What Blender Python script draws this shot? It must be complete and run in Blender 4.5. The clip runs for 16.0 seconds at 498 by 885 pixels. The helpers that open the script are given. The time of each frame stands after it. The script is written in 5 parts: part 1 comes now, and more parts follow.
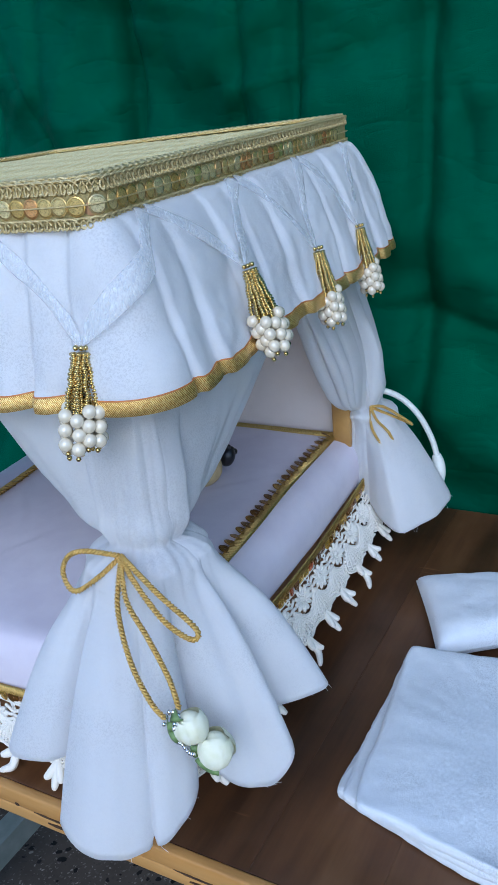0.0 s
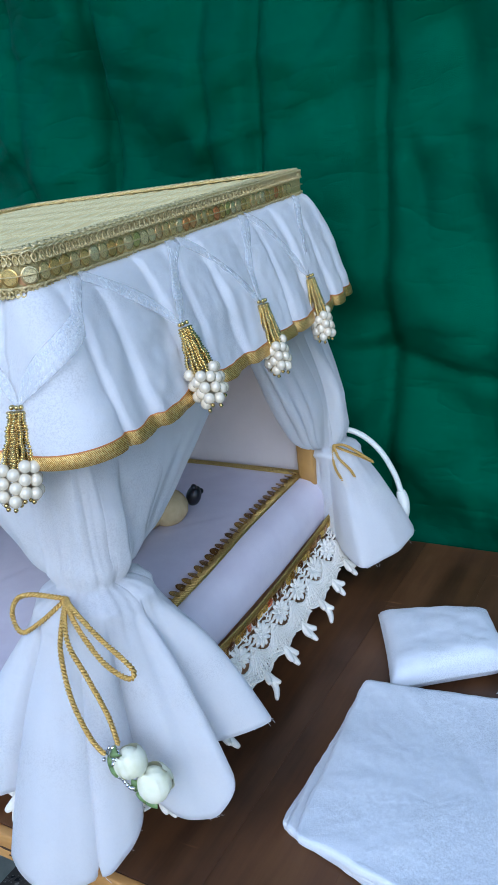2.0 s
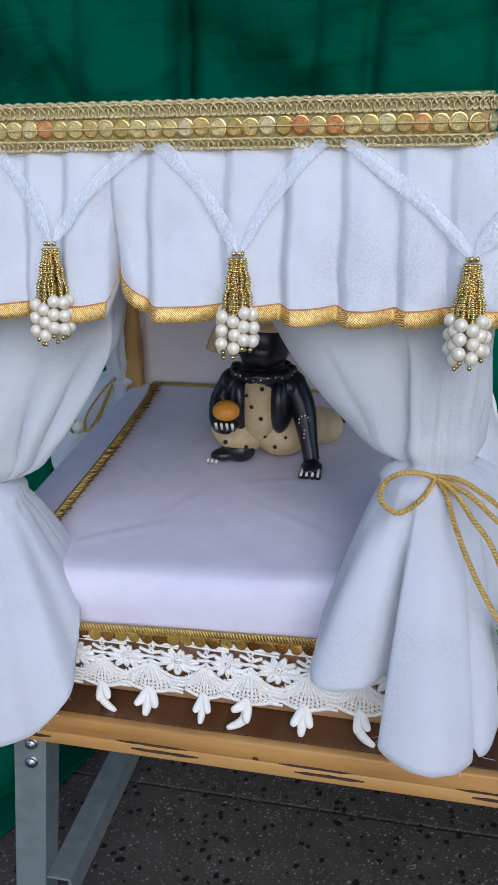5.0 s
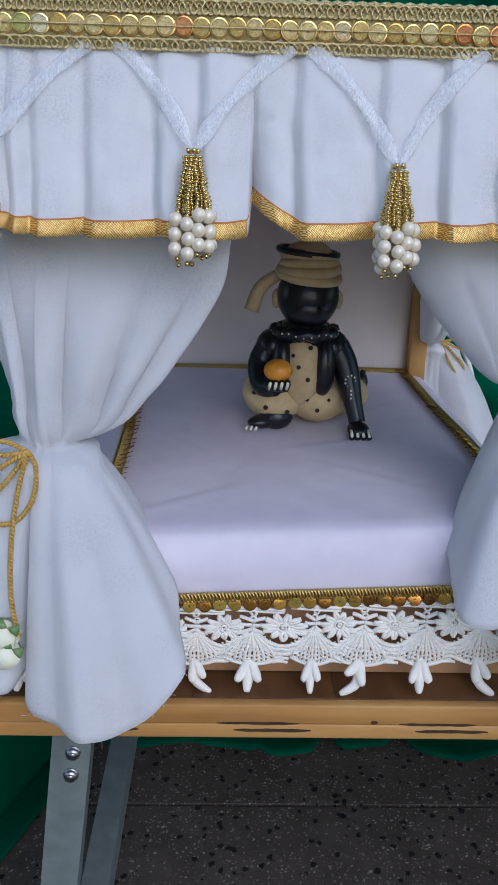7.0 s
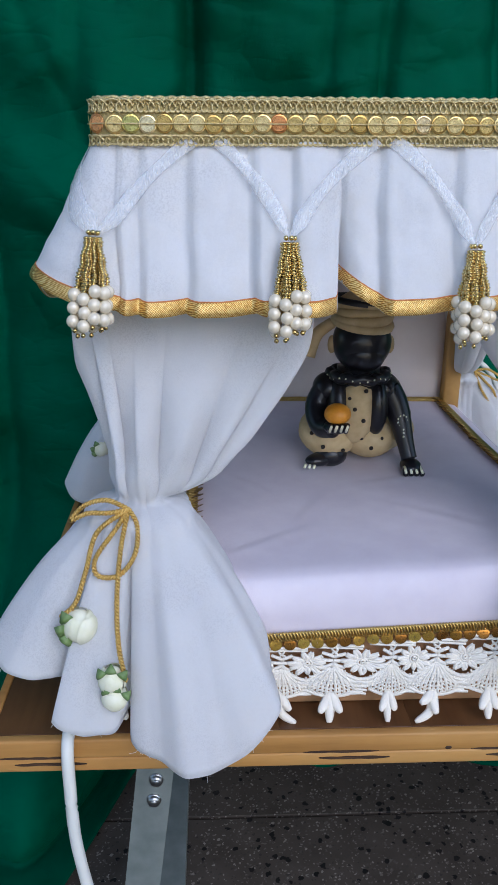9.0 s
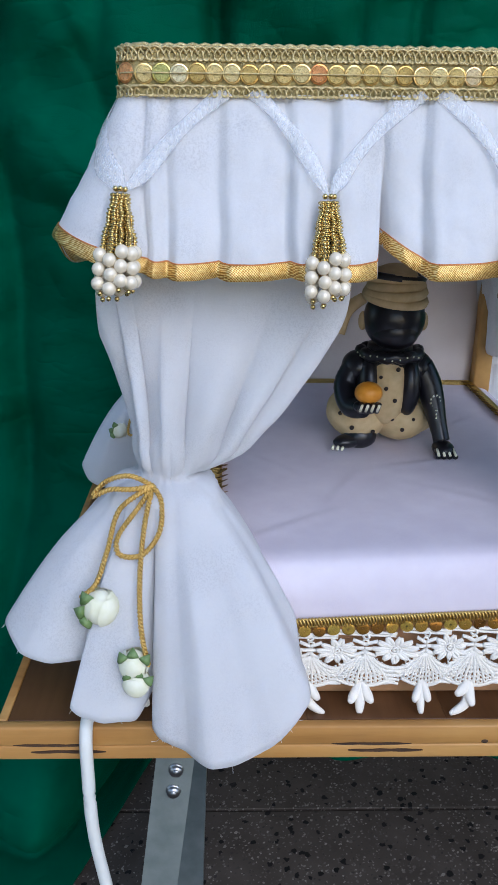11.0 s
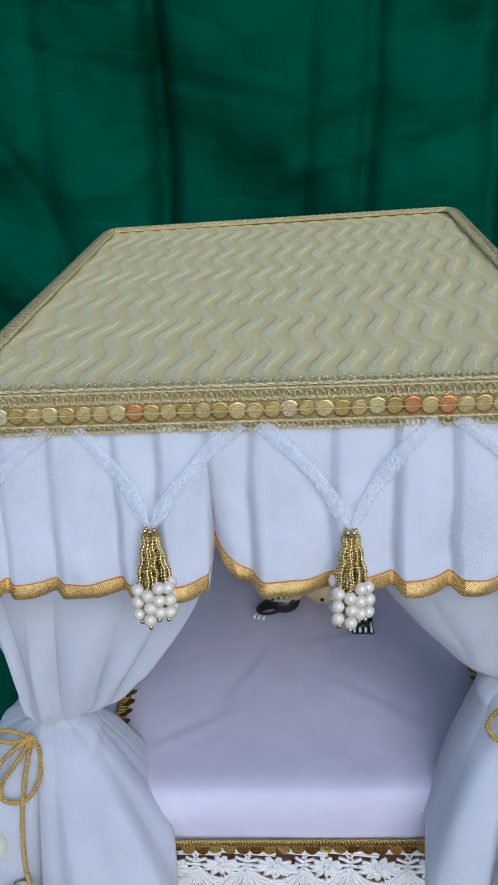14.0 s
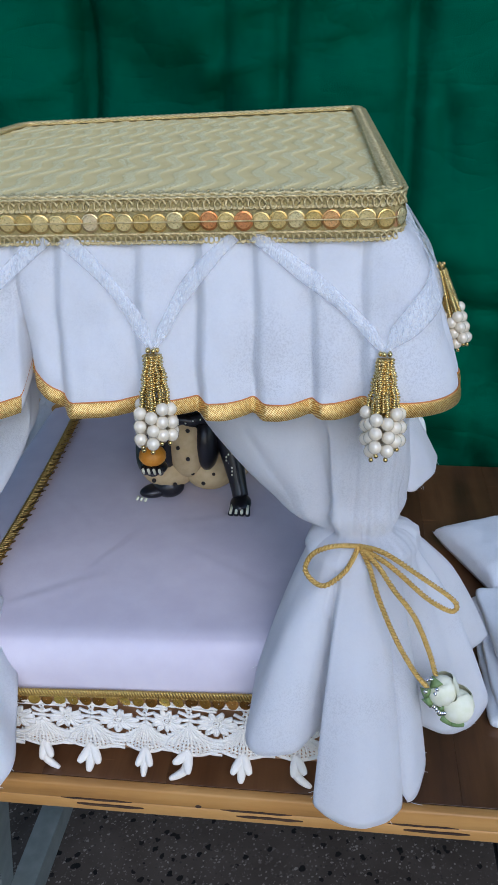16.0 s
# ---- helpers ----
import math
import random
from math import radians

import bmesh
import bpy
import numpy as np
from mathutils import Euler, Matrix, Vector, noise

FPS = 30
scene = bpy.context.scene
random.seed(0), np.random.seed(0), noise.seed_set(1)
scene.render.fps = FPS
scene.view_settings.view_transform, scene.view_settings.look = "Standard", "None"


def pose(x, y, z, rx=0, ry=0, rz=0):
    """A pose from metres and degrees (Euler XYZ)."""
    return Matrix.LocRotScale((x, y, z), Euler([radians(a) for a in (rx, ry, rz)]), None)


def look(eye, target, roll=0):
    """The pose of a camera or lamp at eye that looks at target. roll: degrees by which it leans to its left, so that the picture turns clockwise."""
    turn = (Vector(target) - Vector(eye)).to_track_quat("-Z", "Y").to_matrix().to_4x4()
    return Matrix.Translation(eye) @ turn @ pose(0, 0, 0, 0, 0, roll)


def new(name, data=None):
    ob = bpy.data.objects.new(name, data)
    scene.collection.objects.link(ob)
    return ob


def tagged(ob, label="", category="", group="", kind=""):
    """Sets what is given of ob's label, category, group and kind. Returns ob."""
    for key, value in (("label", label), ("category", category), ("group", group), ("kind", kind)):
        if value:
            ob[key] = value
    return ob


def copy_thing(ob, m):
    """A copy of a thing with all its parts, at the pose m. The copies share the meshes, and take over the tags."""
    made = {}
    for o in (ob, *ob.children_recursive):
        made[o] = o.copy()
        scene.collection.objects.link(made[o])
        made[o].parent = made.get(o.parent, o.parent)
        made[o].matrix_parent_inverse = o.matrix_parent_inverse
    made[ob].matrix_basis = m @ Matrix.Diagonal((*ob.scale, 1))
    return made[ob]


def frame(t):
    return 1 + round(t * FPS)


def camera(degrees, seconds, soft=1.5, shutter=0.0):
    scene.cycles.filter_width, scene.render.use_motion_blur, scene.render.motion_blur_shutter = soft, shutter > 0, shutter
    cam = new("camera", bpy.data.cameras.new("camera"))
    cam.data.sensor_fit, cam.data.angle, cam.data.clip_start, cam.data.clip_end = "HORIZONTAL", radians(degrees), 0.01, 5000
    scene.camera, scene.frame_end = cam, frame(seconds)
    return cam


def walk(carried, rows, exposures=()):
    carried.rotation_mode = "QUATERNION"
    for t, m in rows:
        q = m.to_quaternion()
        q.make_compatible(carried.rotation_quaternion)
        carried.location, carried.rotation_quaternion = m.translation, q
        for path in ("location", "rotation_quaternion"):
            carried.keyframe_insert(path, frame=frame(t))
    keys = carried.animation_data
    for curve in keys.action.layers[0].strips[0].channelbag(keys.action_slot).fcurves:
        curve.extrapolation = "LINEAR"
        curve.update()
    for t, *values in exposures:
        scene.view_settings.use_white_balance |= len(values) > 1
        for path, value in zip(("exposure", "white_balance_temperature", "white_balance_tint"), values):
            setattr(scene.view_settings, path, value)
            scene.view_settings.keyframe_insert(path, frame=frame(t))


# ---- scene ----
cam = camera(34.2, 16.0, soft=1.15)
PATH = [
    (0, (0.396, -0.295, 0.691), (-0.532, 1.306, -0.068), -6.0),
    (0.5, (0.446, -0.261, 0.688), (-0.501, 1.338, -0.052), -6.5),
    (1, (0.455, -0.26, 0.691), (-0.506, 1.343, -0.021), -6.8),
    (1.5, (0.452, -0.269, 0.696), (-0.522, 1.33, -0.007), -7.1),
    (2, (0.447, -0.289, 0.707), (-0.528, 1.313, 0.01), -7.2),
    (2.5, (0.427, -0.332, 0.716), (-0.511, 1.291, 0.018), -6.5),
    (3, (0.372, -0.376, 0.711), (-0.472, 1.291, -0.003), -5.1),
    (3.5, (0.314, -0.397, 0.72), (-0.478, 1.291, -0.003), -4.3),
    (4, (0.265, -0.395, 0.71), (-0.419, 1.335, -0.024), -3.0),
    (4.5, (0.222, -0.397, 0.694), (-0.298, 1.383, -0.056), -2.1),
    (5, (0.132, -0.417, 0.661), (-0.259, 1.399, -0.08), -0.8),
    (5.2, (0.102, -0.422, 0.65), (-0.255, 1.402, -0.09), -0.5),
    (7.3, (-0.039, -0.421, 0.599), (0.04, 1.469, -0.051), 1.6),
    (7.5, (-0.04, -0.416, 0.601), (0.032, 1.471, -0.056), 1.3),
    (8, (-0.06, -0.423, 0.62), (0.01, 1.46, -0.052), 0.9),
    (8.5, (-0.077, -0.445, 0.648), (-0.002, 1.439, -0.017), 0.6),
    (9, (-0.092, -0.441, 0.642), (-0.002, 1.442, -0.024), 0.6),
    (9.2, (-0.105, -0.437, 0.634), (-0.01, 1.447, -0.031), 0.6),
    (11.3, (-0.099, -0.42, 0.624), (-0.051, 1.458, -0.063), 0.9),
    (11.5, (-0.093, -0.418, 0.628), (-0.055, 1.458, -0.063), 0.8),
    (12, (-0.075, -0.41, 0.635), (-0.061, 1.465, -0.059), 0.6),
    (12.5, (-0.046, -0.384, 0.698), (-0.095, 1.466, -0.058), -0.1),
    (13, (-0.014, -0.344, 0.792), (-0.132, 1.446, -0.091), -1.7),
    (13.5, (0.011, -0.344, 0.826), (-0.115, 1.437, -0.074), -2.0),
    (14, (0.026, -0.353, 0.812), (-0.135, 1.431, -0.079), -2.8),
    (14.5, (0.039, -0.361, 0.819), (-0.117, 1.408, -0.101), -3.2),
    (15, (0.068, -0.392, 0.809), (-0.103, 1.378, -0.107), -3.4),
    (15.5, (0.116, -0.399, 0.773), (-0.092, 1.371, -0.136), -3.3),
    (16, (0.136, -0.386, 0.735), (-0.094, 1.386, -0.164), -1.7),
]
walk(cam, [(t, look(eye, target, roll)) for t, eye, target, roll in PATH],
     exposures=[(0, 0.02, 5300, 8), (0.5, 0.14, 5300, 8), (1.5, 0.22, 5300, 8), (3.5, -0.04, 5600, 10), (5, -0.06, 5850, 13), (7.5, -0.31, 5800, 13), (8.2, -0.28, 5800, 13), (9, -0.08, 5900, 13), (11.5, 0.06, 5850, 12), (12.5, -0.15, 5770, 12), (13.5, -0.22, 5700, 11), (15, -0.32, 5600, 12), (15.5, -0.29, 5650, 12), (16, -0.17, 5700, 12)])

# ---- light ----
world = bpy.data.worlds.new("sky")
scene.world = world
world.use_nodes = True
wn = world.node_tree
sky = wn.nodes.new("ShaderNodeTexSky")
sky.sky_type = "NISHITA"
sky.sun_disc = False
sky.sun_elevation, sky.sun_rotation = radians(33), radians(158)
sky.air_density, sky.dust_density, sky.ozone_density = 1.0, 0.6, 1.6
wn.links.new(sky.outputs[0], wn.nodes["Background"].inputs[0])
wn.nodes["Background"].inputs[1].default_value = 0.175
sun = new("sun", bpy.data.lights.new("sun", "SUN"))
sun.data.energy, sun.data.angle, sun.data.color = 1.5, radians(45), (0.97, 0.96, 1.0)
sun.matrix_world = look((1.25, -3.1, 2.8), (0, 0, 0.4))

# ---- materials ----
def material(name):
    m = bpy.data.materials.new(name)
    m.use_nodes = True
    nt = m.node_tree
    return m, nt, nt.nodes["Principled BSDF"]


def coords(nt, scale=(1, 1, 1), kind="Object"):
    tc = nt.nodes.new("ShaderNodeTexCoord")
    mp = nt.nodes.new("ShaderNodeMapping")
    mp.inputs["Scale"].default_value = scale
    nt.links.new(tc.outputs[kind], mp.inputs[0])
    return mp.outputs[0]


def noise_of(nt, vec, scale, detail=4.0, rough=0.55):
    n = nt.nodes.new("ShaderNodeTexNoise")
    n.inputs["Scale"].default_value, n.inputs["Detail"].default_value, n.inputs["Roughness"].default_value = scale, detail, rough
    nt.links.new(vec, n.inputs["Vector"])
    return n.outputs[0]


def ramp(nt, fac, stops):
    r = nt.nodes.new("ShaderNodeValToRGB")
    els = r.color_ramp.elements
    while len(els) < len(stops):
        els.new(0.5)
    for e, (p, c) in zip(els, stops):
        e.position, e.color = p, (*c, 1) if len(c) == 3 else c
    nt.links.new(fac, r.inputs[0])
    return r.outputs[0]


def bump(nt, bsdf, height, strength, distance):
    b = nt.nodes.new("ShaderNodeBump")
    b.inputs["Strength"].default_value, b.inputs["Distance"].default_value = strength, distance
    nt.links.new(height, b.inputs["Height"])
    nt.links.new(b.outputs[0], bsdf.inputs["Normal"])
    return b


def mixed(nt, a, b, fac):
    m = nt.nodes.new("ShaderNodeMix")
    m.data_type = "RGBA"
    for v, k in ((a, 6), (b, 7), (fac, 0)):
        if hasattr(v, "links"):
            nt.links.new(v, m.inputs[k])
        else:
            m.inputs[k].default_value = (*v, 1) if isinstance(v, tuple) else v
    return m.outputs[2]


def math_node(nt, op, a, b=0.0):
    m = nt.nodes.new("ShaderNodeMath")
    m.operation = op
    for v, k in ((a, 0), (b, 1)):
        if hasattr(v, "links"):
            nt.links.new(v, m.inputs[k])
        else:
            m.inputs[k].default_value = v
    return m.outputs[0]


def cloth(name, low, high, pile=0.4, sheen=0.3, see=0.12, rough=0.85, weave=2600):
    m, nt, b = material(name)
    vec = coords(nt)
    big, fine = noise_of(nt, vec, 38, 4), noise_of(nt, vec, weave, 3, 0.7)
    col = ramp(nt, big, [(0.3, low), (0.7, high)])
    nap = math_node(nt, "ADD", math_node(nt, "MULTIPLY", noise_of(nt, vec, 620, 5, 0.8), 0.7), math_node(nt, "MULTIPLY", noise_of(nt, vec, 55, 3), 0.3))
    # the nap's sparkle and dull patches are put into the base colour
    spark = ramp(nt, nap, [(0.40, (1 - 0.10 * pile,) * 3), (0.56, (1, 1, 1))])
    crushed = ramp(nt, noise_of(nt, vec, 1000, 4, 0.85), [(0.43, (1 - 0.44 * pile,) * 3), (0.52, (1, 1, 1))])
    spark = mixed(nt, spark, crushed, ramp(nt, noise_of(nt, vec, 17, 3), [(0.48, (0, 0, 0)), (0.60, (1, 1, 1))]))
    mul = nt.nodes.new("ShaderNodeMix")
    mul.data_type, mul.blend_type = "RGBA", "MULTIPLY"
    mul.inputs[0].default_value = 1
    nt.links.new(col, mul.inputs[6])
    nt.links.new(spark, mul.inputs[7])
    nt.links.new(mul.outputs[2], b.inputs["Base Color"])
    b.inputs["Roughness"].default_value = rough
    b.inputs["Specular IOR Level"].default_value = 0.25
    b.inputs["Sheen Weight"].default_value, b.inputs["Sheen Roughness"].default_value = sheen, 0.4
    height = math_node(nt, "ADD", math_node(nt, "MULTIPLY", noise_of(nt, vec, 130, 4), 2.4), math_node(nt, "ADD", math_node(nt, "MULTIPLY", nap, 1.3), fine))
    bump(nt, b, height, pile, 0.0010)
    if see:
        tr = nt.nodes.new("ShaderNodeBsdfTranslucent")
        tr.inputs[0].default_value = (*high, 1)
        mx = nt.nodes.new("ShaderNodeMixShader")
        mx.inputs[0].default_value = see
        nt.links.new(b.outputs[0], mx.inputs[1])
        nt.links.new(tr.outputs[0], mx.inputs[2])
        nt.links.new(mx.outputs[0], nt.nodes["Material Output"].inputs[0])
    return m


def metal(name, low, high, rough=0.3, scale=300, rnd=False, bumpy=0.0):
    m, nt, b = material(name)
    vec = coords(nt)
    fac = noise_of(nt, vec, scale, 3)
    if rnd:
        fac = nt.nodes.new("ShaderNodeObjectInfo").outputs["Random"]
    nt.links.new(ramp(nt, fac, [(0.2, low), (0.8, high)]), b.inputs["Base Color"])
    b.inputs["Metallic"].default_value, b.inputs["Roughness"].default_value = 1.0, rough
    if bumpy:
        bump(nt, b, noise_of(nt, vec, 1800, 2), bumpy, 0.0004)
    return m


def plain(name, low, high, rough=0.6, scale=80, relief=0.15, coat=0.0, metallic=0.0):
    m, nt, b = material(name)
    vec = coords(nt)
    nt.links.new(ramp(nt, noise_of(nt, vec, scale, 5), [(0.3, low), (0.7, high)]), b.inputs["Base Color"])
    b.inputs["Roughness"].default_value, b.inputs["Coat Weight"].default_value = rough, coat
    b.inputs["Metallic"].default_value = metallic
    bump(nt, b, noise_of(nt, vec, scale * 14, 3), relief, 0.0005)
    return m


WHITE = cloth("white velvet", (0.93, 0.935, 0.95), (0.965, 0.97, 0.98), pile=0.5, sheen=0.35, see=0.52)
VALANCE = cloth("white valance velvet", (0.86, 0.865, 0.88), (0.91, 0.915, 0.925), pile=0.45, sheen=0.3, see=0.26)
LILAC = cloth("pale lilac satin", (0.66, 0.60, 0.67), (0.73, 0.675, 0.735), pile=0.1, sheen=0.1, see=0.0, rough=0.6)
PANEL = cloth("off-white lining", (0.72, 0.64, 0.61), (0.78, 0.70, 0.67), pile=0.15, sheen=0.1, see=0.1)
COTTON = cloth("white crochet cotton", (0.84, 0.79, 0.69), (0.91, 0.87, 0.78), pile=0.3, sheen=0.2, see=0.0, weave=1800)
PUFF = cloth("white fleece", (0.84, 0.87, 0.91), (0.89, 0.92, 0.95), pile=0.45, sheen=0.3, see=0.05)
GOLD = metal("gold thread", (0.42, 0.27, 0.07), (0.85, 0.62, 0.22), 0.38, 900, bumpy=0.5)
PALE_GOLD = plain("pale gold braid", (0.56, 0.42, 0.16), (0.96, 0.82, 0.46), 0.30, 700, 0.5, metallic=0.45)


def lame_material():
    """Woven gold lame: crossing diagonal ribs."""
    m, nt, b = material("gold lame ribbon")
    vec = coords(nt)
    sx = nt.nodes.new("ShaderNodeSeparateXYZ")
    nt.links.new(vec, sx.inputs[0])
    run = math_node(nt, "ADD", sx.outputs[0], sx.outputs[1])
    a = math_node(nt, "SINE", math_node(nt, "MULTIPLY", math_node(nt, "ADD", run, sx.outputs[2]), 4600))
    c = math_node(nt, "SINE", math_node(nt, "MULTIPLY", math_node(nt, "SUBTRACT", run, sx.outputs[2]), 4600))
    weave = math_node(nt, "ADD", math_node(nt, "ADD", math_node(nt, "MULTIPLY", a, 0.24), math_node(nt, "MULTIPLY", c, 0.16)), math_node(nt, "MULTIPLY", noise_of(nt, vec, 700, 3), 1.0))
    nt.links.new(ramp(nt, weave, [(0.25, (0.40, 0.19, 0.03)), (0.50, (0.82, 0.49, 0.12)), (0.80, (1.0, 0.82, 0.38))]), b.inputs["Base Color"])
    b.inputs["Metallic"].default_value, b.inputs["Roughness"].default_value = 0.72, 0.34
    bump(nt, b, weave, 0.5, 0.0005)
    return m


RIBBON = lame_material()

def sequin_material(name, stops, rough, grain, size=0.0048):
    """Foil disc with a stippled middle; its tint is drawn for each disc."""
    m, nt, b = material(name)
    vec = coords(nt)
    ln = nt.nodes.new("ShaderNodeVectorMath")
    ln.operation = "LENGTH"
    nt.links.new(vec, ln.inputs[0])
    away = math_node(nt, "DIVIDE", ln.outputs["Value"], size)
    mid = ramp(nt, away, [(0.76, (1, 1, 1)), (0.82, (0, 0, 0))])
    col = ramp(nt, nt.nodes.new("ShaderNodeObjectInfo").outputs["Random"], stops)
    fine = noise_of(nt, vec, 2400, 3, 0.8)
    # shade of the stipple's pits, the pressed ring and the edges, as colour
    dark = ramp(nt, fine, [(0.38, (0.36, 0.28, 0.14)), (0.47, (0.95, 0.92, 0.82)), (0.56, (1, 1, 1))])
    ring_shade = ramp(nt, away, [(0.10, (0.3, 0.25, 0.15)), (0.15, (1, 1, 1)), (0.75, (1, 1, 1)), (0.79, (0.55, 0.46, 0.32)), (0.84, (0.86, 0.74, 0.56)), (0.97, (0.86, 0.74, 0.56)), (1.0, (0.4, 0.28, 0.14))])
    tone = col
    for layer, weight in ((dark, mid), (ring_shade, 1.0)):
        mul = nt.nodes.new("ShaderNodeMix")
        mul.data_type, mul.blend_type = "RGBA", "MULTIPLY"
        if hasattr(weight, "links"):
            nt.links.new(weight, mul.inputs[0])
        else:
            mul.inputs[0].default_value = weight
        nt.links.new(tone, mul.inputs[6])
        nt.links.new(layer, mul.inputs[7])
        tone = mul.outputs[2]
    nt.links.new(tone, b.inputs["Base Color"])
    b.inputs["Metallic"].default_value = 0.7
    nt.links.new(ramp(nt, mid, [(0.0, (0.24,) * 3), (1.0, (rough,) * 3)]), b.inputs["Roughness"])
    bump(nt, b, math_node(nt, "MULTIPLY", fine, mid), grain, 0.0006)
    return m


# orange, red and green tints put coloured reflections into single discs
SEQUIN = sequin_material("gold sequin", [(0.0, (0.70, 0.50, 0.16)), (0.25, (0.90, 0.70, 0.28)), (0.60, (0.97, 0.82, 0.42)), (0.80, (0.98, 0.92, 0.62)), (0.87, (0.94, 0.58, 0.24)), (0.93, (0.88, 0.36, 0.14)), (0.98, (0.66, 0.66, 0.24))], 0.34, 0.9, 0.0046)
DARK_SEQUIN = sequin_material("copper gold sequin", [(0.0, (0.16, 0.06, 0.02)), (0.35, (0.45, 0.22, 0.04)), (0.55, (0.80, 0.50, 0.10)), (0.80, (0.98, 0.72, 0.16)), (0.92, (0.80, 0.20, 0.05))], 0.18, 0.0)
TRIM_SEQUIN = sequin_material("brown gold sequin", [(0.0, (0.20, 0.09, 0.02)), (0.5, (0.42, 0.24, 0.06)), (1.0, (0.66, 0.42, 0.12))], 0.35, 0.2)
BEAD = metal("gold bead", (0.40, 0.27, 0.07), (0.92, 0.74, 0.34), 0.18, 700)
CORD = plain("gold cord", (0.55, 0.33, 0.06), (0.90, 0.62, 0.20), 0.4, 900, 0.5, metallic=0.5)
PEARL = plain("pearl", (0.70, 0.61, 0.45), (0.82, 0.74, 0.57), 0.14, 300, 0.02, coat=1.0)
PEARL.node_tree.nodes["Principled BSDF"].inputs["Specular IOR Level"].default_value = 0.9
TAPE = plain("woven gold tape", (0.42, 0.33, 0.12), (0.72, 0.60, 0.28), 0.45, 900, 0.8, metallic=0.35)
CREAM_CABLE = plain("cream plastic", (0.70, 0.71, 0.66), (0.76, 0.77, 0.72), 0.4, 60, 0.05)
STEEL = plain("grey painted steel", (0.17, 0.20, 0.19), (0.24, 0.27, 0.255), 0.42, 60, 0.1, metallic=0.25)
BOLT = metal("zinc bolt", (0.35, 0.36, 0.37), (0.6, 0.6, 0.6), 0.35)
POST = plain("gold painted wood", (0.36, 0.19, 0.05), (0.52, 0.30, 0.09), 0.4, 40, 0.2)
CARD = plain("tan card", (0.42, 0.22, 0.10), (0.52, 0.29, 0.14), 0.7, 60, 0.2)
PETAL = plain("ivory petal", (0.78, 0.78, 0.55), (0.88, 0.87, 0.70), 0.6, 160, 0.2)
LEAF = plain("green leaf", (0.10, 0.18, 0.05), (0.22, 0.32, 0.12), 0.5, 200, 0.2)
GEM = metal("rhinestone", (0.55, 0.56, 0.58), (0.9, 0.9, 0.92), 0.08, 900)
PIPING = plain("orange thread", (0.50, 0.16, 0.03), (0.62, 0.24, 0.06), 0.5, 300, 0.3)
INK = plain("black lacquer", (0.006, 0.006, 0.009), (0.012, 0.012, 0.016), 0.3, 60, 0.05)
TAN = plain("tan cotton", (0.52, 0.38, 0.19), (0.64, 0.49, 0.27), 0.8, 120, 0.4)
ORANGE = plain("orange lacquer", (0.62, 0.22, 0.01), (0.75, 0.32, 0.03), 0.4, 200, 0.3)
CARD_SPOT = plain("dark printed spot", (0.012, 0.008, 0.006), (0.03, 0.02, 0.015), 0.7, 200, 0.1)
SLOT = plain("dark worn groove", (0.03, 0.015, 0.008), (0.07, 0.035, 0.015), 0.8, 60, 0.3)
JOINT = plain("dark floor joint", (0.008, 0.0075, 0.007), (0.018, 0.017, 0.016), 0.7, 40, 0.2)


def sheer_material():
    m, nt, b = material("sheer white organza")
    vec = coords(nt)
    b.inputs["Base Color"].default_value = (0.86, 0.88, 0.9, 1)
    b.inputs["Roughness"].default_value = 0.4
    b.inputs["Sheen Weight"].default_value = 0.2
    fibre = noise_of(nt, coords(nt, (1, 1, 0.25)), 900, 4, 0.7)
    nt.links.new(ramp(nt, fibre, [(0.36, (0.20,) * 3), (0.52, (0.30,) * 3), (0.66, (0.44,) * 3)]), b.inputs["Alpha"])
    bump(nt, b, fibre, 0.3, 0.0004)
    return m


SHEER = sheer_material()


def green_material():
    m, nt, b = material("green satin")
    vec = coords(nt)
    # uneven tone: part of the folds' shading is put into the colour
    nt.links.new(ramp(nt, noise_of(nt, vec, 6, 5), [(0.3, (0.0, 0.044, 0.021)), (0.7, (0.0, 0.085, 0.041))]), b.inputs["Base Color"])
    b.inputs["Roughness"].default_value = 0.5
    b.inputs["Specular IOR Level"].default_value = 0.22
    b.inputs["Specular Tint"].default_value = (0.1, 0.9, 0.6, 1)
    height = math_node(nt, "ADD", math_node(nt, "MULTIPLY", noise_of(nt, coords(nt, (1, 1, 0.35)), 26, 4), 3.0), noise_of(nt, vec, 1500, 2))
    slant = nt.nodes.new("ShaderNodeMapping")
    slant.inputs["Rotation"].default_value = (0, radians(35), 0)
    slant.inputs["Scale"].default_value = (1.0, 1.0, 2.4)
    nt.links.new(vec, slant.inputs[0])
    for scale, weight in ((9, 9.0), (21, 3.5)):
        ridge = math_node(nt, "ABSOLUTE", math_node(nt, "SUBTRACT", noise_of(nt, slant.outputs[0], scale, 2, 0.4), 0.5))
        height = math_node(nt, "SUBTRACT", height, math_node(nt, "MULTIPLY", ramp(nt, ridge, [(0.0, (1, 1, 1)), (0.035, (0.45, 0.45, 0.45)), (0.09, (0, 0, 0))]), 0.16 * weight))
    bump(nt, b, height, 0.35, 0.003)
    return m


GREEN = green_material()


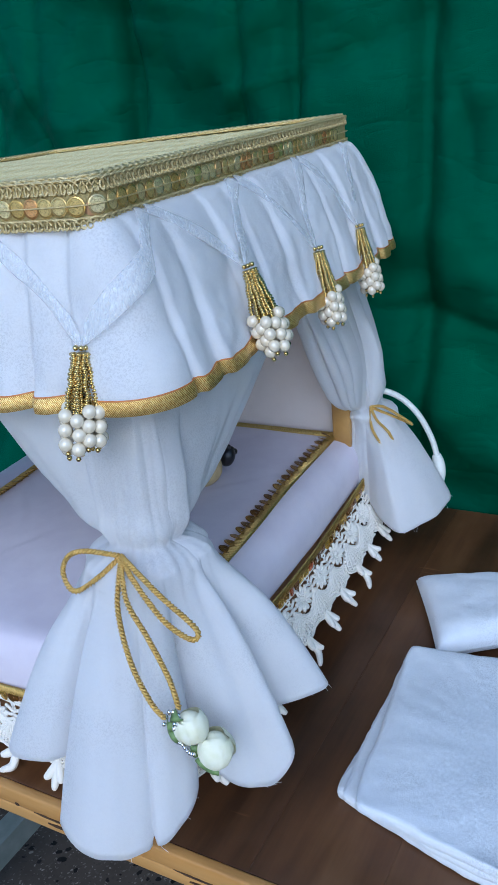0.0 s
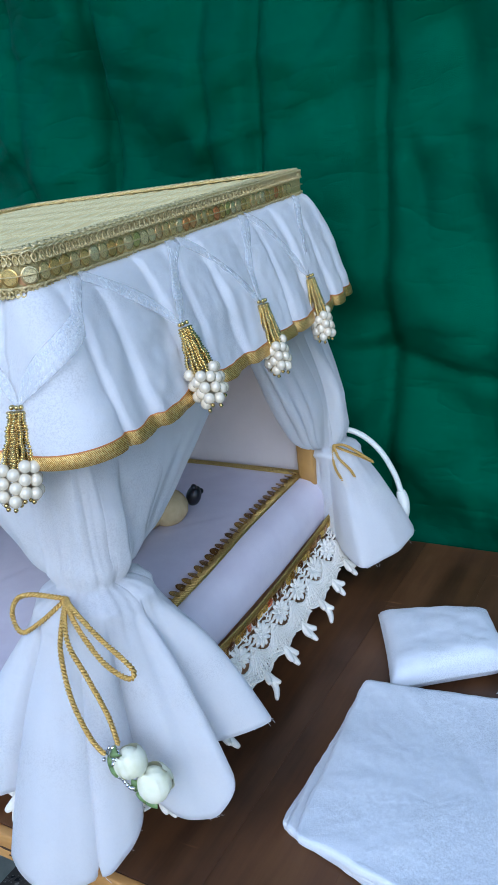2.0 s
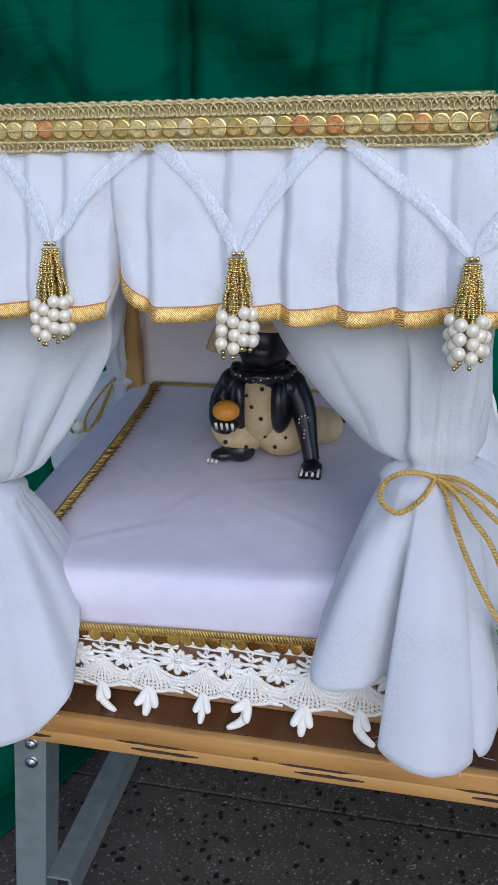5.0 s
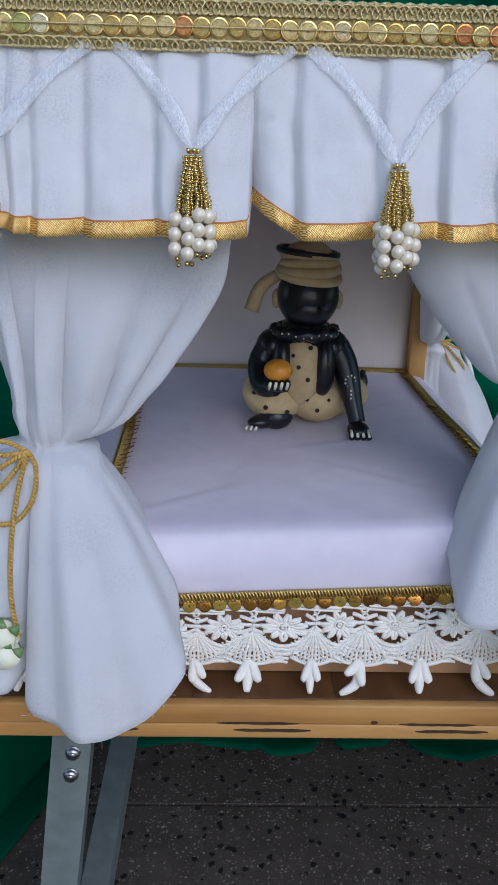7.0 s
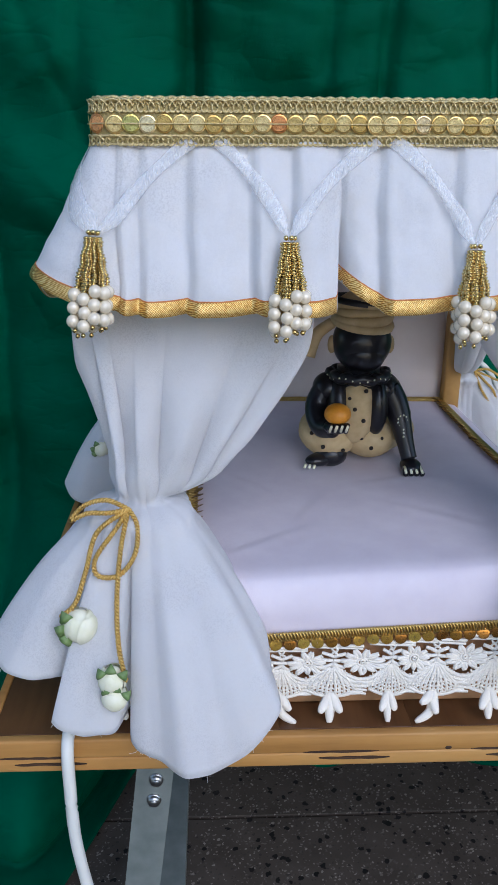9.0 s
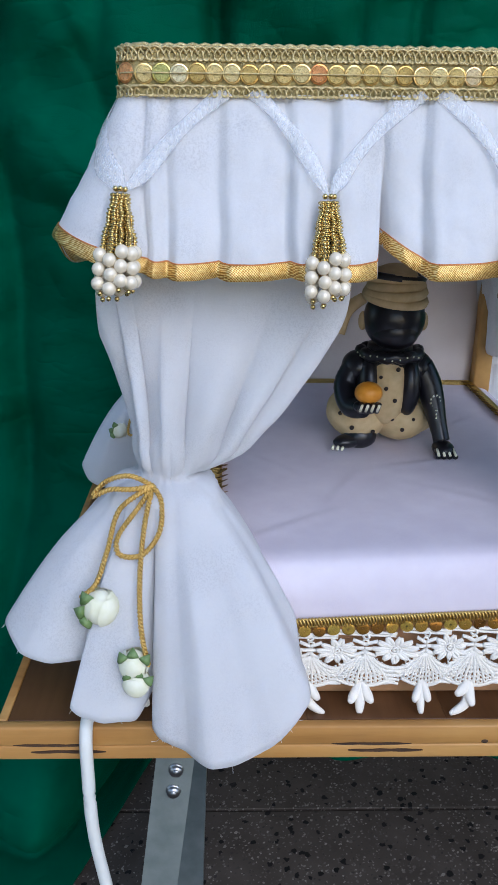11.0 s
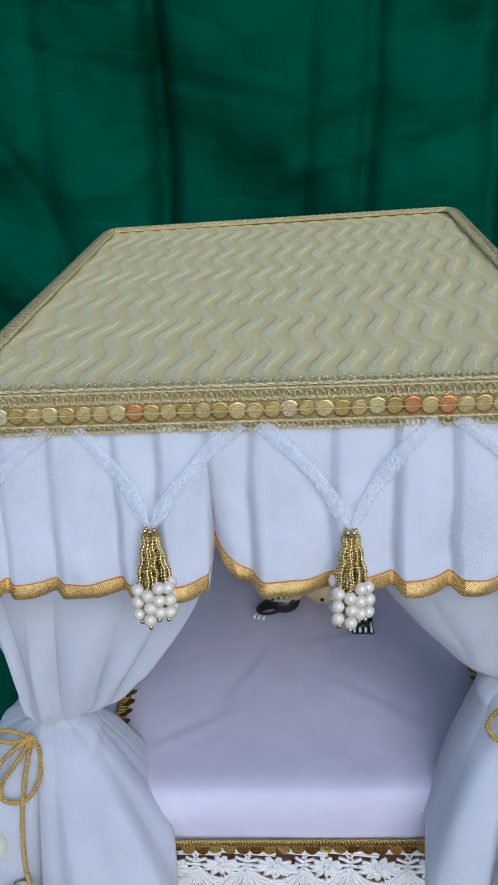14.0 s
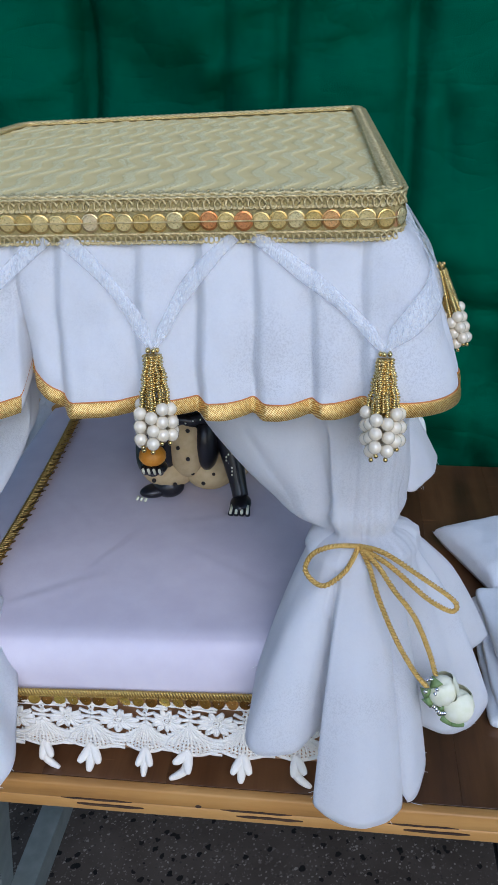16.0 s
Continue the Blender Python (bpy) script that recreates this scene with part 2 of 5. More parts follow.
def brocade_material():
    """Smooth cream ground with wavy bands of glittering gold thread; the bands' relief is in the mesh."""
    m, nt, b = material("gold brocade")
    vec = coords(nt)
    sx = nt.nodes.new("ShaderNodeSeparateXYZ")
    nt.links.new(vec, sx.inputs[0])
    u = sx.outputs[0]
    for kx, ky, amp in BANDS:
        turn = math_node(nt, "ADD", math_node(nt, "MULTIPLY", sx.outputs[0], 2 * math.pi * kx), math_node(nt, "MULTIPLY", sx.outputs[1], 2 * math.pi * ky))
        u = math_node(nt, "ADD", u, math_node(nt, "MULTIPLY", math_node(nt, "SINE", turn), amp))
    s = math_node(nt, "SINE", math_node(nt, "MULTIPLY", u, 2 * math.pi / BAND_PITCH))
    edge = math_node(nt, "ADD", math_node(nt, "MULTIPLY", s, 0.5), math_node(nt, "ADD", 0.32, math_node(nt, "MULTIPLY", noise_of(nt, vec, 420, 3), 0.36)))
    band = ramp(nt, edge, [(0.42, (0, 0, 0)), (0.60, (1, 1, 1))])
    fine = noise_of(nt, vec, 1100, 4, 0.85)
    # the thread's glints are painted as pale specks; the cloth itself has no gloss
    glit = ramp(nt, fine, [(0.36, (0.58, 0.42, 0.15)), (0.46, (0.88, 0.70, 0.32)), (0.58, (1.0, 0.92, 0.56))])
    flat = ramp(nt, noise_of(nt, vec, 60, 3), [(0.3, (0.83, 0.65, 0.29)), (0.7, (0.89, 0.71, 0.34))])
    nt.links.new(mixed(nt, flat, glit, band), b.inputs["Base Color"])
    b.inputs["Specular IOR Level"].default_value = 0.0
    b.inputs["Roughness"].default_value = 0.55
    bump(nt, b, math_node(nt, "MULTIPLY", fine, band), 0.6, 0.0008)
    return m


BAND_PITCH = 0.0143
BANDS = [(0.0, 18.5, 0.0037), (2.2, 9.0, 0.0012), (9.0, -5.4, 0.0008)]


def band_height(x, y):
    u = x + sum(amp * math.sin(2 * math.pi * (kx * x + ky * y)) for kx, ky, amp in BANDS)
    return smooth01(0.5 + 0.62 * math.sin(2 * math.pi * u / BAND_PITCH))


BROCADE = brocade_material()


def wood_material(name, dark, mid, light, along, rough, gloss=0.0):
    m, nt, b = material(name)
    stretch = (2.2, 26, 26) if along == "x" else (26, 2.2, 26)
    vec = coords(nt, stretch)
    info = nt.nodes.new("ShaderNodeObjectInfo")
    off = nt.nodes.new("ShaderNodeVectorMath")
    nt.links.new(vec, off.inputs[0])
    sc = nt.nodes.new("ShaderNodeVectorMath")
    sc.operation = "SCALE"
    sc.inputs[0].default_value = (7, 13, 3)
    nt.links.new(info.outputs["Random"], sc.inputs[3])
    nt.links.new(sc.outputs[0], off.inputs[1])
    grain = noise_of(nt, off.outputs[0], 1.6, 8, 0.62)
    blot = noise_of(nt, coords(nt), 9, 4)
    both = math_node(nt, "ADD", math_node(nt, "MULTIPLY", grain, 0.62), math_node(nt, "MULTIPLY", blot, 0.38))
    both = math_node(nt, "ADD", both, math_node(nt, "MULTIPLY", math_node(nt, "SUBTRACT", info.outputs["Random"], 0.5), 0.16))
    base_col = ramp(nt, both, [(0.3, dark), (0.5, mid), (0.72, light)])
    scr = noise_of(nt, coords(nt, (9, 190, 1)), 1.0, 2, 0.4)
    keep = noise_of(nt, coords(nt), 13, 2)
    mark = ramp(nt, math_node(nt, "MULTIPLY", scr, keep), [(0.405, (0, 0, 0)), (0.45, (0.30, 0.30, 0.30))])
    nt.links.new(mixed(nt, base_col, tuple(min(3.2 * q, 0.6) for q in light), mark), b.inputs["Base Color"])
    rg = ramp(nt, noise_of(nt, coords(nt), 22, 5), [(0.3, (rough - 0.1,) * 3), (0.7, (rough + 0.15,) * 3)])
    nt.links.new(rg, b.inputs["Roughness"])
    b.inputs["Coat Weight"].default_value = gloss
    b.inputs["Coat Roughness"].default_value = 0.25
    bump(nt, b, grain, 0.12, 0.001)
    return m


TOP_WOOD = wood_material("dark varnished wood", (0.028, 0.011, 0.004), (0.100, 0.041, 0.014), (0.19, 0.090, 0.033), "y", 0.44, 0.12)
EDGE_WOOD = wood_material("pale pine", (0.22, 0.092, 0.020), (0.47, 0.235, 0.062), (0.62, 0.36, 0.120), "x", 0.5)


def terrazzo_material():
    m, nt, b = material("terrazzo")
    vec = coords(nt)
    wob = noise_of(nt, vec, 180, 3)
    add = nt.nodes.new("ShaderNodeVectorMath")
    sc = nt.nodes.new("ShaderNodeVectorMath")
    sc.operation = "SCALE"
    sc.inputs[3].default_value = 0.007
    nt.links.new(wob, sc.inputs[0])
    nt.links.new(vec, add.inputs[0])
    nt.links.new(sc.outputs[0], add.inputs[1])
    col = ramp(nt, noise_of(nt, vec, 24, 4), [(0.3, (0.056, 0.044, 0.034)), (0.7, (0.084, 0.068, 0.054))])
    pale = [(0.0, (0.045, 0.037, 0.030)), (0.45, (0.085, 0.072, 0.059)), (0.70, (0.150, 0.130, 0.105)), (1.0, (0.27, 0.24, 0.195))]
    black = [(0.0, (0.004, 0.004, 0.004)), (1.0, (0.012, 0.010, 0.009))]
    for scale, cut, share, tones in ((330, 0.34, 0.62, pale), (200, 0.30, 0.26, pale), (130, 0.34, 0.17, black), (85, 0.26, 0.10, black)):
        v = nt.nodes.new("ShaderNodeTexVoronoi")
        v.inputs["Scale"].default_value = scale
        nt.links.new(add.outputs[0], v.inputs["Vector"])
        tint = nt.nodes.new("ShaderNodeSeparateColor")
        nt.links.new(v.outputs["Color"], tint.inputs[0])
        near = ramp(nt, v.outputs["Distance"], [(cut, (1, 1, 1)), (cut + 0.05, (0, 0, 0))])
        some = ramp(nt, tint.outputs[0], [(share, (1, 1, 1)), (share + 0.01, (0, 0, 0))])
        col = mixed(nt, col, ramp(nt, tint.outputs[1], tones), math_node(nt, "MULTIPLY", near, some))
    nt.links.new(col, b.inputs["Base Color"])
    b.inputs["Roughness"].default_value = 0.65
    b.inputs["Specular IOR Level"].default_value = 0.25
    bump(nt, b, noise_of(nt, vec, 500, 3), 0.08, 0.001)
    return m


TERRAZZO = terrazzo_material()


# ---- building helpers ----
class Shape:
    """Collects vertices and faces of one mesh."""

    def __init__(self):
        self.v, self.f, self.mi, self.slot = [], [], [], 0

    def add(self, verts, faces):
        n = len(self.v)
        self.v += [tuple(p) for p in verts]
        self.f += [tuple(i + n for i in q) for q in faces]
        self.mi += [self.slot] * len(faces)
        return self

    def grid(self, rows, closed=False):
        """A sheet from rows of points; closed joins each row's end to its start."""
        w = len(rows[0])
        faces = []
        for a in range(len(rows) - 1):
            for c in range(w if closed else w - 1):
                d = (c + 1) % w
                faces.append((a * w + c, a * w + d, (a + 1) * w + d, (a + 1) * w + c))
        return self.add([p for r in rows for p in r], faces)

    def tube(self, pts, radius, sides=6, closed=False, flat=1.0, up=(0, 0, 1), twist=0.0):
        pts = [Vector(p) for p in pts]
        n = len(pts)
        rows = []
        for k, p in enumerate(pts):
            if closed:
                d = pts[(k + 1) % n] - pts[k - 1]
            else:
                d = pts[min(k + 1, n - 1)] - pts[max(k - 1, 0)]
            d = d.normalized() if d.length > 1e-9 else Vector((0, 0, 1))
            a = d.cross(Vector(up))
            a = a.normalized() if a.length > 1e-3 else d.cross(Vector((1, 0, 0.3))).normalized()
            b = a.cross(d)
            r = radius(k / max(n - 1, 1)) if callable(radius) else radius
            ring = []
            for s in range(sides):
                t = 2 * math.pi * s / sides + twist * k
                ring.append(p + a * (r * math.cos(t)) + b * (r * flat * math.sin(t)))
            rows.append(ring)
        if closed:
            rows.append(rows[0])
        start = len(self.v)
        self.grid(rows, closed=True)
        if not closed:
            self.f += [tuple(start + s for s in reversed(range(sides))), tuple(start + (n - 1) * sides + s for s in range(sides))]
            self.mi += [self.slot] * 2
        return self

    def ball(self, c, r, seg=10, rings=6, turn=None):
        c, r = Vector(c), (r if isinstance(r, (tuple, list)) else (r, r, r))
        turn = turn or Matrix.Identity(3)
        rows = []
        for a in range(rings + 1):
            th = math.pi * a / rings
            th = min(max(th, 0.02), math.pi - 0.02)
            rows.append([c + turn @ Vector((r[0] * math.sin(th) * math.cos(2 * math.pi * s / seg), r[1] * math.sin(th) * math.sin(2 * math.pi * s / seg), r[2] * math.cos(th))) for s in range(seg)])
        return self.grid(rows[::-1], closed=True)

    def box(self, lo, hi):
        x0, y0, z0 = lo
        x1, y1, z1 = hi
        v = [(x0, y0, z0), (x1, y0, z0), (x1, y1, z0), (x0, y1, z0), (x0, y0, z1), (x1, y0, z1), (x1, y1, z1), (x0, y1, z1)]
        return self.add(v, [(3, 2, 1, 0), (4, 5, 6, 7), (0, 1, 5, 4), (1, 2, 6, 5), (2, 3, 7, 6), (3, 0, 4, 7)])

    def mesh(self, name, mats, smooth=True):
        me = bpy.data.meshes.new(name)
        me.from_pydata(self.v, [], self.f)
        for m in mats if isinstance(mats, (list, tuple)) else [mats]:
            me.materials.append(m)
        me.polygons.foreach_set("material_index", self.mi)
        me.polygons.foreach_set("use_smooth", [smooth] * len(self.f))
        me.update()
        return me


def part(name, shape, mats, parent=None, label="", smooth=True, thick=0.0, m=None):
    """One mesh object from a Shape or a mesh, under a thing or a part."""
    data = shape.mesh(name, mats, smooth) if isinstance(shape, Shape) else shape
    ob = new(name, data)
    if m is not None:
        ob.matrix_basis = m
    if parent is not None:
        ob.parent = parent
    if thick:
        mod = ob.modifiers.new("thickness", "SOLIDIFY")
        mod.thickness, mod.offset = thick, 0.0
    if label:
        ob["label"] = label
    return ob


def thing(name, place, label, category, group="", kind=""):
    ob = new(name)
    ob.empty_display_size = 0.02
    ob.location = place
    return tagged(ob, label, category, group, kind)


def rounded_box(name, lo, hi, radius, mats, parent=None, label="", segments=2):
    bm = bmesh.new()
    bmesh.ops.create_cube(bm, size=1)
    for v in bm.verts:
        v.co = Vector([(lo[k] + hi[k]) / 2 + v.co[k] * (hi[k] - lo[k]) for k in range(3)])
    bmesh.ops.bevel(bm, geom=bm.edges[:], offset=radius, segments=segments, affect="EDGES", profile=0.5)
    me = bpy.data.meshes.new(name)
    bm.to_mesh(me)
    bm.free()
    me.materials.append(mats)
    for p in me.polygons:
        p.use_smooth = segments > 1
    return part(name, me, None, parent, label)


def spline(pts, n=12):
    """A smooth line through points."""
    pts = [Vector(p) for p in pts]
    out = []
    for k in range(len(pts) - 1):
        p0, p1, p2, p3 = pts[max(k - 1, 0)], pts[k], pts[k + 1], pts[min(k + 2, len(pts) - 1)]
        for s in range(n):
            t = s / n
            out.append(0.5 * (2 * p1 + (p2 - p0) * t + (2 * p0 - 5 * p1 + 4 * p2 - p3) * t * t + (3 * p1 - p0 - 3 * p2 + p3) * t ** 3))
    return out + [pts[-1]]


def smooth01(t):
    t = min(max(t, 0.0), 1.0)
    return t * t * (3 - 2 * t)


def around(table, deg):
    """Values of a table of (degrees, values...) round a full turn, blended along smooth curves that do not overshoot."""
    rows = sorted((r[0] % 360, *r[1:]) for r in table)
    n = len(rows)
    deg = deg % 360
    if deg < rows[0][0]:
        deg += 360
    k = max(i for i in range(n) if rows[i][0] <= deg)

    def at(i):
        return rows[i % n][0] + 360 * (i // n), rows[i % n][1:]

    (x0, p0), (x1, p1), (x2, p2), (x3, p3) = at(k - 1), at(k), at(k + 1), at(k + 2)
    h = x2 - x1
    t = (deg - x1) / h
    out = []
    for a, b, c, d in zip(p0, p1, p2, p3):
        e0, e1, e2 = (b - a) / (x1 - x0), (c - b) / h, (d - c) / (x3 - x2)
        m1 = 2 * e0 * e1 / (e0 + e1) if e0 * e1 > 0 else 0.0
        m2 = 2 * e1 * e2 / (e1 + e2) if e1 * e2 > 0 else 0.0
        out.append((2 * t ** 3 - 3 * t * t + 1) * b + (t ** 3 - 2 * t * t + t) * h * m1 + (3 * t * t - 2 * t ** 3) * c + (t ** 3 - t * t) * h * m2)
    return out


def twisted_cord(shape, pts, r=0.0013, n=10):
    """Two strands wound round each other along a line."""
    line = spline(pts, n)
    total = [0.0]
    for a, b in zip(line, line[1:]):
        total.append(total[-1] + (b - a).length)
    steps = max(int(total[-1] / 0.0007), 8)
    fine, j = [], 0
    for k in range(steps + 1):
        d = total[-1] * k / steps
        while j < len(line) - 2 and total[j + 1] < d:
            j += 1
        t = (d - total[j]) / max(total[j + 1] - total[j], 1e-9)
        fine.append(line[j].lerp(line[j + 1], min(t, 1)))
    for ph in (0, math.pi):
        strand = []
        for k, p in enumerate(fine):
            d = (fine[min(k + 1, steps)] - fine[max(k - 1, 0)]).normalized()
            a = d.cross(Vector((0.2, -0.9, 0.3))).normalized()
            b = a.cross(d)
            th = k * 1.1 + ph
            strand.append(p + a * (0.62 * r * math.cos(th)) + b * (0.62 * r * math.sin(th)))
        shape.tube(strand, 0.62 * r, 4)
    return shape


# ---- floor ----
base = Shape().box((-6, -6, -0.06), (6, 6, -0.004))
floor = part("floor", base, JOINT, smooth=False)
tagged(floor, "speckled grey terrazzo floor with thin dark joints", "floor", kind="structure")

# ---- backdrop ----
VALLEYS = [(-0.62, 0.03, 0.035), (-0.48, 0.022, 0.030), (-0.33, 0.026, 0.034), (-0.22, 0.014, 0.012), (-0.122, 0.013, 0.036), (0.028, 0.009, 0.014), (0.077, 0.011, 0.040),
           (0.182, 0.014, 0.034), (0.27, 0.03, 0.012), (0.37, 0.020, 0.028), (0.52, 0.024, 0.032), (0.64, 0.03, 0.03)]


def drape_y(x, z):
    # the left side recedes, shaped so that it turns from the sun and darkens
    y = 0.402 + 0.10 * smooth01((-0.16 - x) / 0.35)
    for fx, w, a in VALLEYS:
        c = fx + 0.05 * (z - 0.7) * math.sin(fx * 37) + 0.010 * math.sin(6 * z + fx * 20) + 0.006 * noise.noise(Vector((fx * 9, z * 5, 0)))
        d = (x - c) / w
        deep = 1.0 * a * (0.40 + 0.55 * (0.5 + 0.5 * math.sin(4.3 * z + 17 * fx)))
        y += deep * (math.exp(-d * d * 1.6) * 0.8 + 0.3 * math.exp(-abs(d) * 1.5))
    # the right side is shaped to face away from the sun and darken
    y -= 0.26 * min(max(x - 0.22, 0.0), 0.45) * smooth01((z - 0.34) / 0.3)
    y += 0.018 * noise.noise(Vector((x * 6, z * 1.6, 2.1))) + 0.024 * noise.noise(Vector((x * 8 + z * 8, z * 6, 7.7)))
    # thin creases from having been folded away
    for k, (ang, off) in enumerate(((62, 0.12), (-24, 0.61), (14, 0.74), (-58, 0.30), (35, 0.35), (8, 0.52), (-12, 0.90), (80, 0.33))):
        a = radians(ang)
        q = x * math.sin(a) + z * math.cos(a) - off + 0.012 * noise.noise(Vector((x * 8, z * 8, k)))
        y += 0.0130 * math.exp(-abs(q) / 0.006) * max(0.0, noise.noise(Vector((x * 5, z * 5, k + 11))) + 0.25)
    y += 0.011 * abs(noise.noise(Vector((x * 13 - z * 12, z * 17, 1.3)))) + 0.0030 * noise.noise(Vector((x * 40, z * 34, 5.0)))
    return y


def build_backdrop():
    rows = []
    zs = [1.7 - 0.05 * k for k in range(12)] + [1.1 - 0.006 * k for k in range(184)]
    xs = [-1.4 + 0.05 * k for k in range(14)] + [-0.7 + 0.006 * k for k in range(234)] + [0.71 + 0.05 * k for k in range(14)]
    for z in zs:
        row = []
        for x in xs:
            y = drape_y(x, max(z, 0.0))
            low = smooth01((0.30 - z) / 0.30)
            y -= low * (0.26 * smooth01((-0.16 - x) / 0.12) + 0.02)
            row.append((x, y, max(z, 0.004) + 0.003 * low * noise.noise(Vector((x * 9, 0, 3)))))
        rows.append(row)
    for k in range(1, 9):
        rows.append([(x, y - 0.012 * k, 0.006 + 0.005 * abs(noise.noise(Vector((x * 9, k * 0.4, 5))))) for x, y, z in rows[len(zs) - 1]])
    ob = part("backdrop", Shape().grid(rows), GREEN, thick=0.0008)
    tagged(ob, "hanging dark green satin cloth with soft vertical folds", "backdrop", kind="structure")


build_backdrop()

# ---- table ----
TOP = 0.311


def build_table():
    t = thing("low_table", (0.14, 0.18, 0), "low wooden table with dark varnished top and grey steel legs", "table")
    t_inv = Matrix.Translation((-0.14, -0.18, 0))

    def p(name, shape, mat, label="", parent=None, smooth=False):
        ob = part(name, shape, mat, parent or t, label, smooth)
        if parent is None:
            ob.matrix_basis = t_inv
        return ob

    s = Shape().box((-0.226, -0.033, 0.290), (0.76, 0.408, 0.304))
    p("underside_board", s, SLOT)
    xs = [-0.2258, -0.13, -0.052, 0.03, 0.15, 0.215, 0.285, 0.36, 0.46, 0.58, 0.76]
    for a, b in zip(xs, xs[1:]):
        ob = rounded_box("plank", (a + 0.00004, -0.0328, 0.304), (b - 0.00004, 0.408, TOP), 0.00012, TOP_WOOD, t, segments=1)
        ob.matrix_basis = t_inv
    up = rounded_box("edge_strip", (-0.232, -0.040, 0.2985), (0.76, -0.0332, TOP + 0.0005), 0.0012, EDGE_WOOD, t, "pale worn pine edge strip")
    up.matrix_basis = t_inv
    lo = rounded_box("edge_strip", (-0.2315, -0.0395, 0.2885), (0.76, -0.0332, 0.2982), 0.0012, EDGE_WOOD, t, "pale worn pine edge strip")
    lo.matrix_basis = t_inv
    random.seed(5)
    side = rounded_box("edge_strip", (-0.2318, -0.0330, 0.2890), (-0.2262, 0.408, TOP + 0.0005), 0.0012, EDGE_WOOD, t, "pale worn pine edge strip")
    side.matrix_basis = t_inv
    # worn slots between the two strips, in pairs
    for x, w in ((-0.222, 0.050), (-0.132, 0.047), (-0.038, 0.051), (0.066, 0.049), (0.170, 0.047), (0.268, 0.052), (0.371, 0.048), (0.470, 0.050), (0.574, 0.046), (0.672, 0.050)):
        for z, dx, dw in ((0.2994, 0.0, -0.004), (0.2945, 0.010, 0.003)):
            g = Shape()
            rows = []
            for k in range(13):
                f = k / 12
                h = 0.0008 * min(1.0, 6 * f, 6 * (1 - f)) + 0.0003 * noise.noise(Vector((x * 90 + k * 0.7, z * 300, 1)))
                c = z + 0.0004 * noise.noise(Vector((x * 40 + k * 0.3, z * 200, 4)))
                h = max(h, 0.0001)
                rows.append([(x + dx + (w + dw - dx) * f, y, c + q) for y, q in ((-0.0385, h), (-0.0403, h), (-0.0403, -h), (-0.0385, -h))])
            g.grid(rows)
            p("groove", g, SLOT)
    kn = Shape().ball((0.052, -0.0399, 0.3005), (0.0022, 0.0005, 0.0014), 12, 8)
    p("wood_knot", kn, SLOT, "dark knot in the pine", smooth=True)
    for x in (-0.127, 0.44):
        for y, sgn in ((0.021, 1), (0.37, -1)):
            lean = -0.034 if x < 0 else 0.034
            leg = Shape()
            for (ax, ay, bx, by) in ((-0.0130, 0, 0.0130, 0.0025), (0.0105, 0.0025, 0.0130, 0.024)):
                v = []
                for z, sh in ((0.0, lean), (0.290, 0)):
                    for (qx, qy) in ((ax, ay), (bx, ay), (bx, by), (ax, by)):
                        v.append((x + sh + qx, y + sgn * qy, z))
                f = [(3, 2, 1, 0), (4, 5, 6, 7), (0, 1, 5, 4), (1, 2, 6, 5), (2, 3, 7, 6), (3, 0, 4, 7)]
                leg.add(v, [q if sgn > 0 else q[::-1] for q in f])
            lo_ = p("leg", leg, STEEL)
            if sgn > 0:
                for bz in (0.227, 0.209):
                    bs = Shape()
                    bx = x + lean * (1 - bz / 0.290) + 0.0015
                    for r, y0, y1 in ((0.0052, 0.0, -0.0012), (0.0043, -0.0012, -0.0034), (0.0022, -0.0034, -0.0042)):
                        rows = [[(bx + rr * math.cos(k * math.pi / 6), y + yy, bz + rr * math.sin(k * math.pi / 6)) for k in range(12)] for rr, yy in ((r, y0), (r, y1), (0.0002, y1))]
                        bs.grid([r_[::-1] for r_ in rows], closed=True)
                    part("bolt", bs, BOLT, lo_, "domed zinc bolt")
        # angle rail between the front and back legs
        sgx = 1 if x < 0 else -1
        xi = x + lean * (1 - 0.086 / 0.290) + sgx * 0.0135
        br = Shape()
        br.box((min(xi, xi + sgx * 0.021), 0.0225, 0.0845), (max(xi, xi + sgx * 0.021), 0.3685, 0.0870))
        br.box((min(xi + sgx * 0.0185, xi + sgx * 0.021), 0.0225, 0.0620), (max(xi + sgx * 0.0185, xi + sgx * 0.021), 0.3685, 0.0845))
        p("side_rail", br, STEEL)


build_table()

# ---- bed ----
W, D, Z1, Z0 = 0.150, 0.335, 0.6672, 0.6500
TILT_X = 0.020
BED = thing("toy_canopy_bed", (0, 0.17, TOP), "miniature canopy bed with gold brocade roof and white velvet valance", "toy bed")
BED_INV = Matrix.Translation((0, -0.17, -TOP))


def bed(name, shape, mats, label="", parent=None, smooth=True, thick=0.0):
    ob = part(name, shape, mats, parent or BED, label, smooth, thick)
    if parent is None:
        ob.matrix_basis = BED_INV
    return ob


def bed_box(name, lo, hi, r, mat, label="", segments=2):
    ob = rounded_box(name, lo, hi, r, mat, BED, label, segments)
    ob.matrix_basis = BED_INV
    return ob


RC = 0.011
SIDES = [(2 * W - 2 * RC), (math.pi / 2 * RC), (D - 2 * RC), (math.pi / 2 * RC)] * 2
LONG = sum(SIDES)


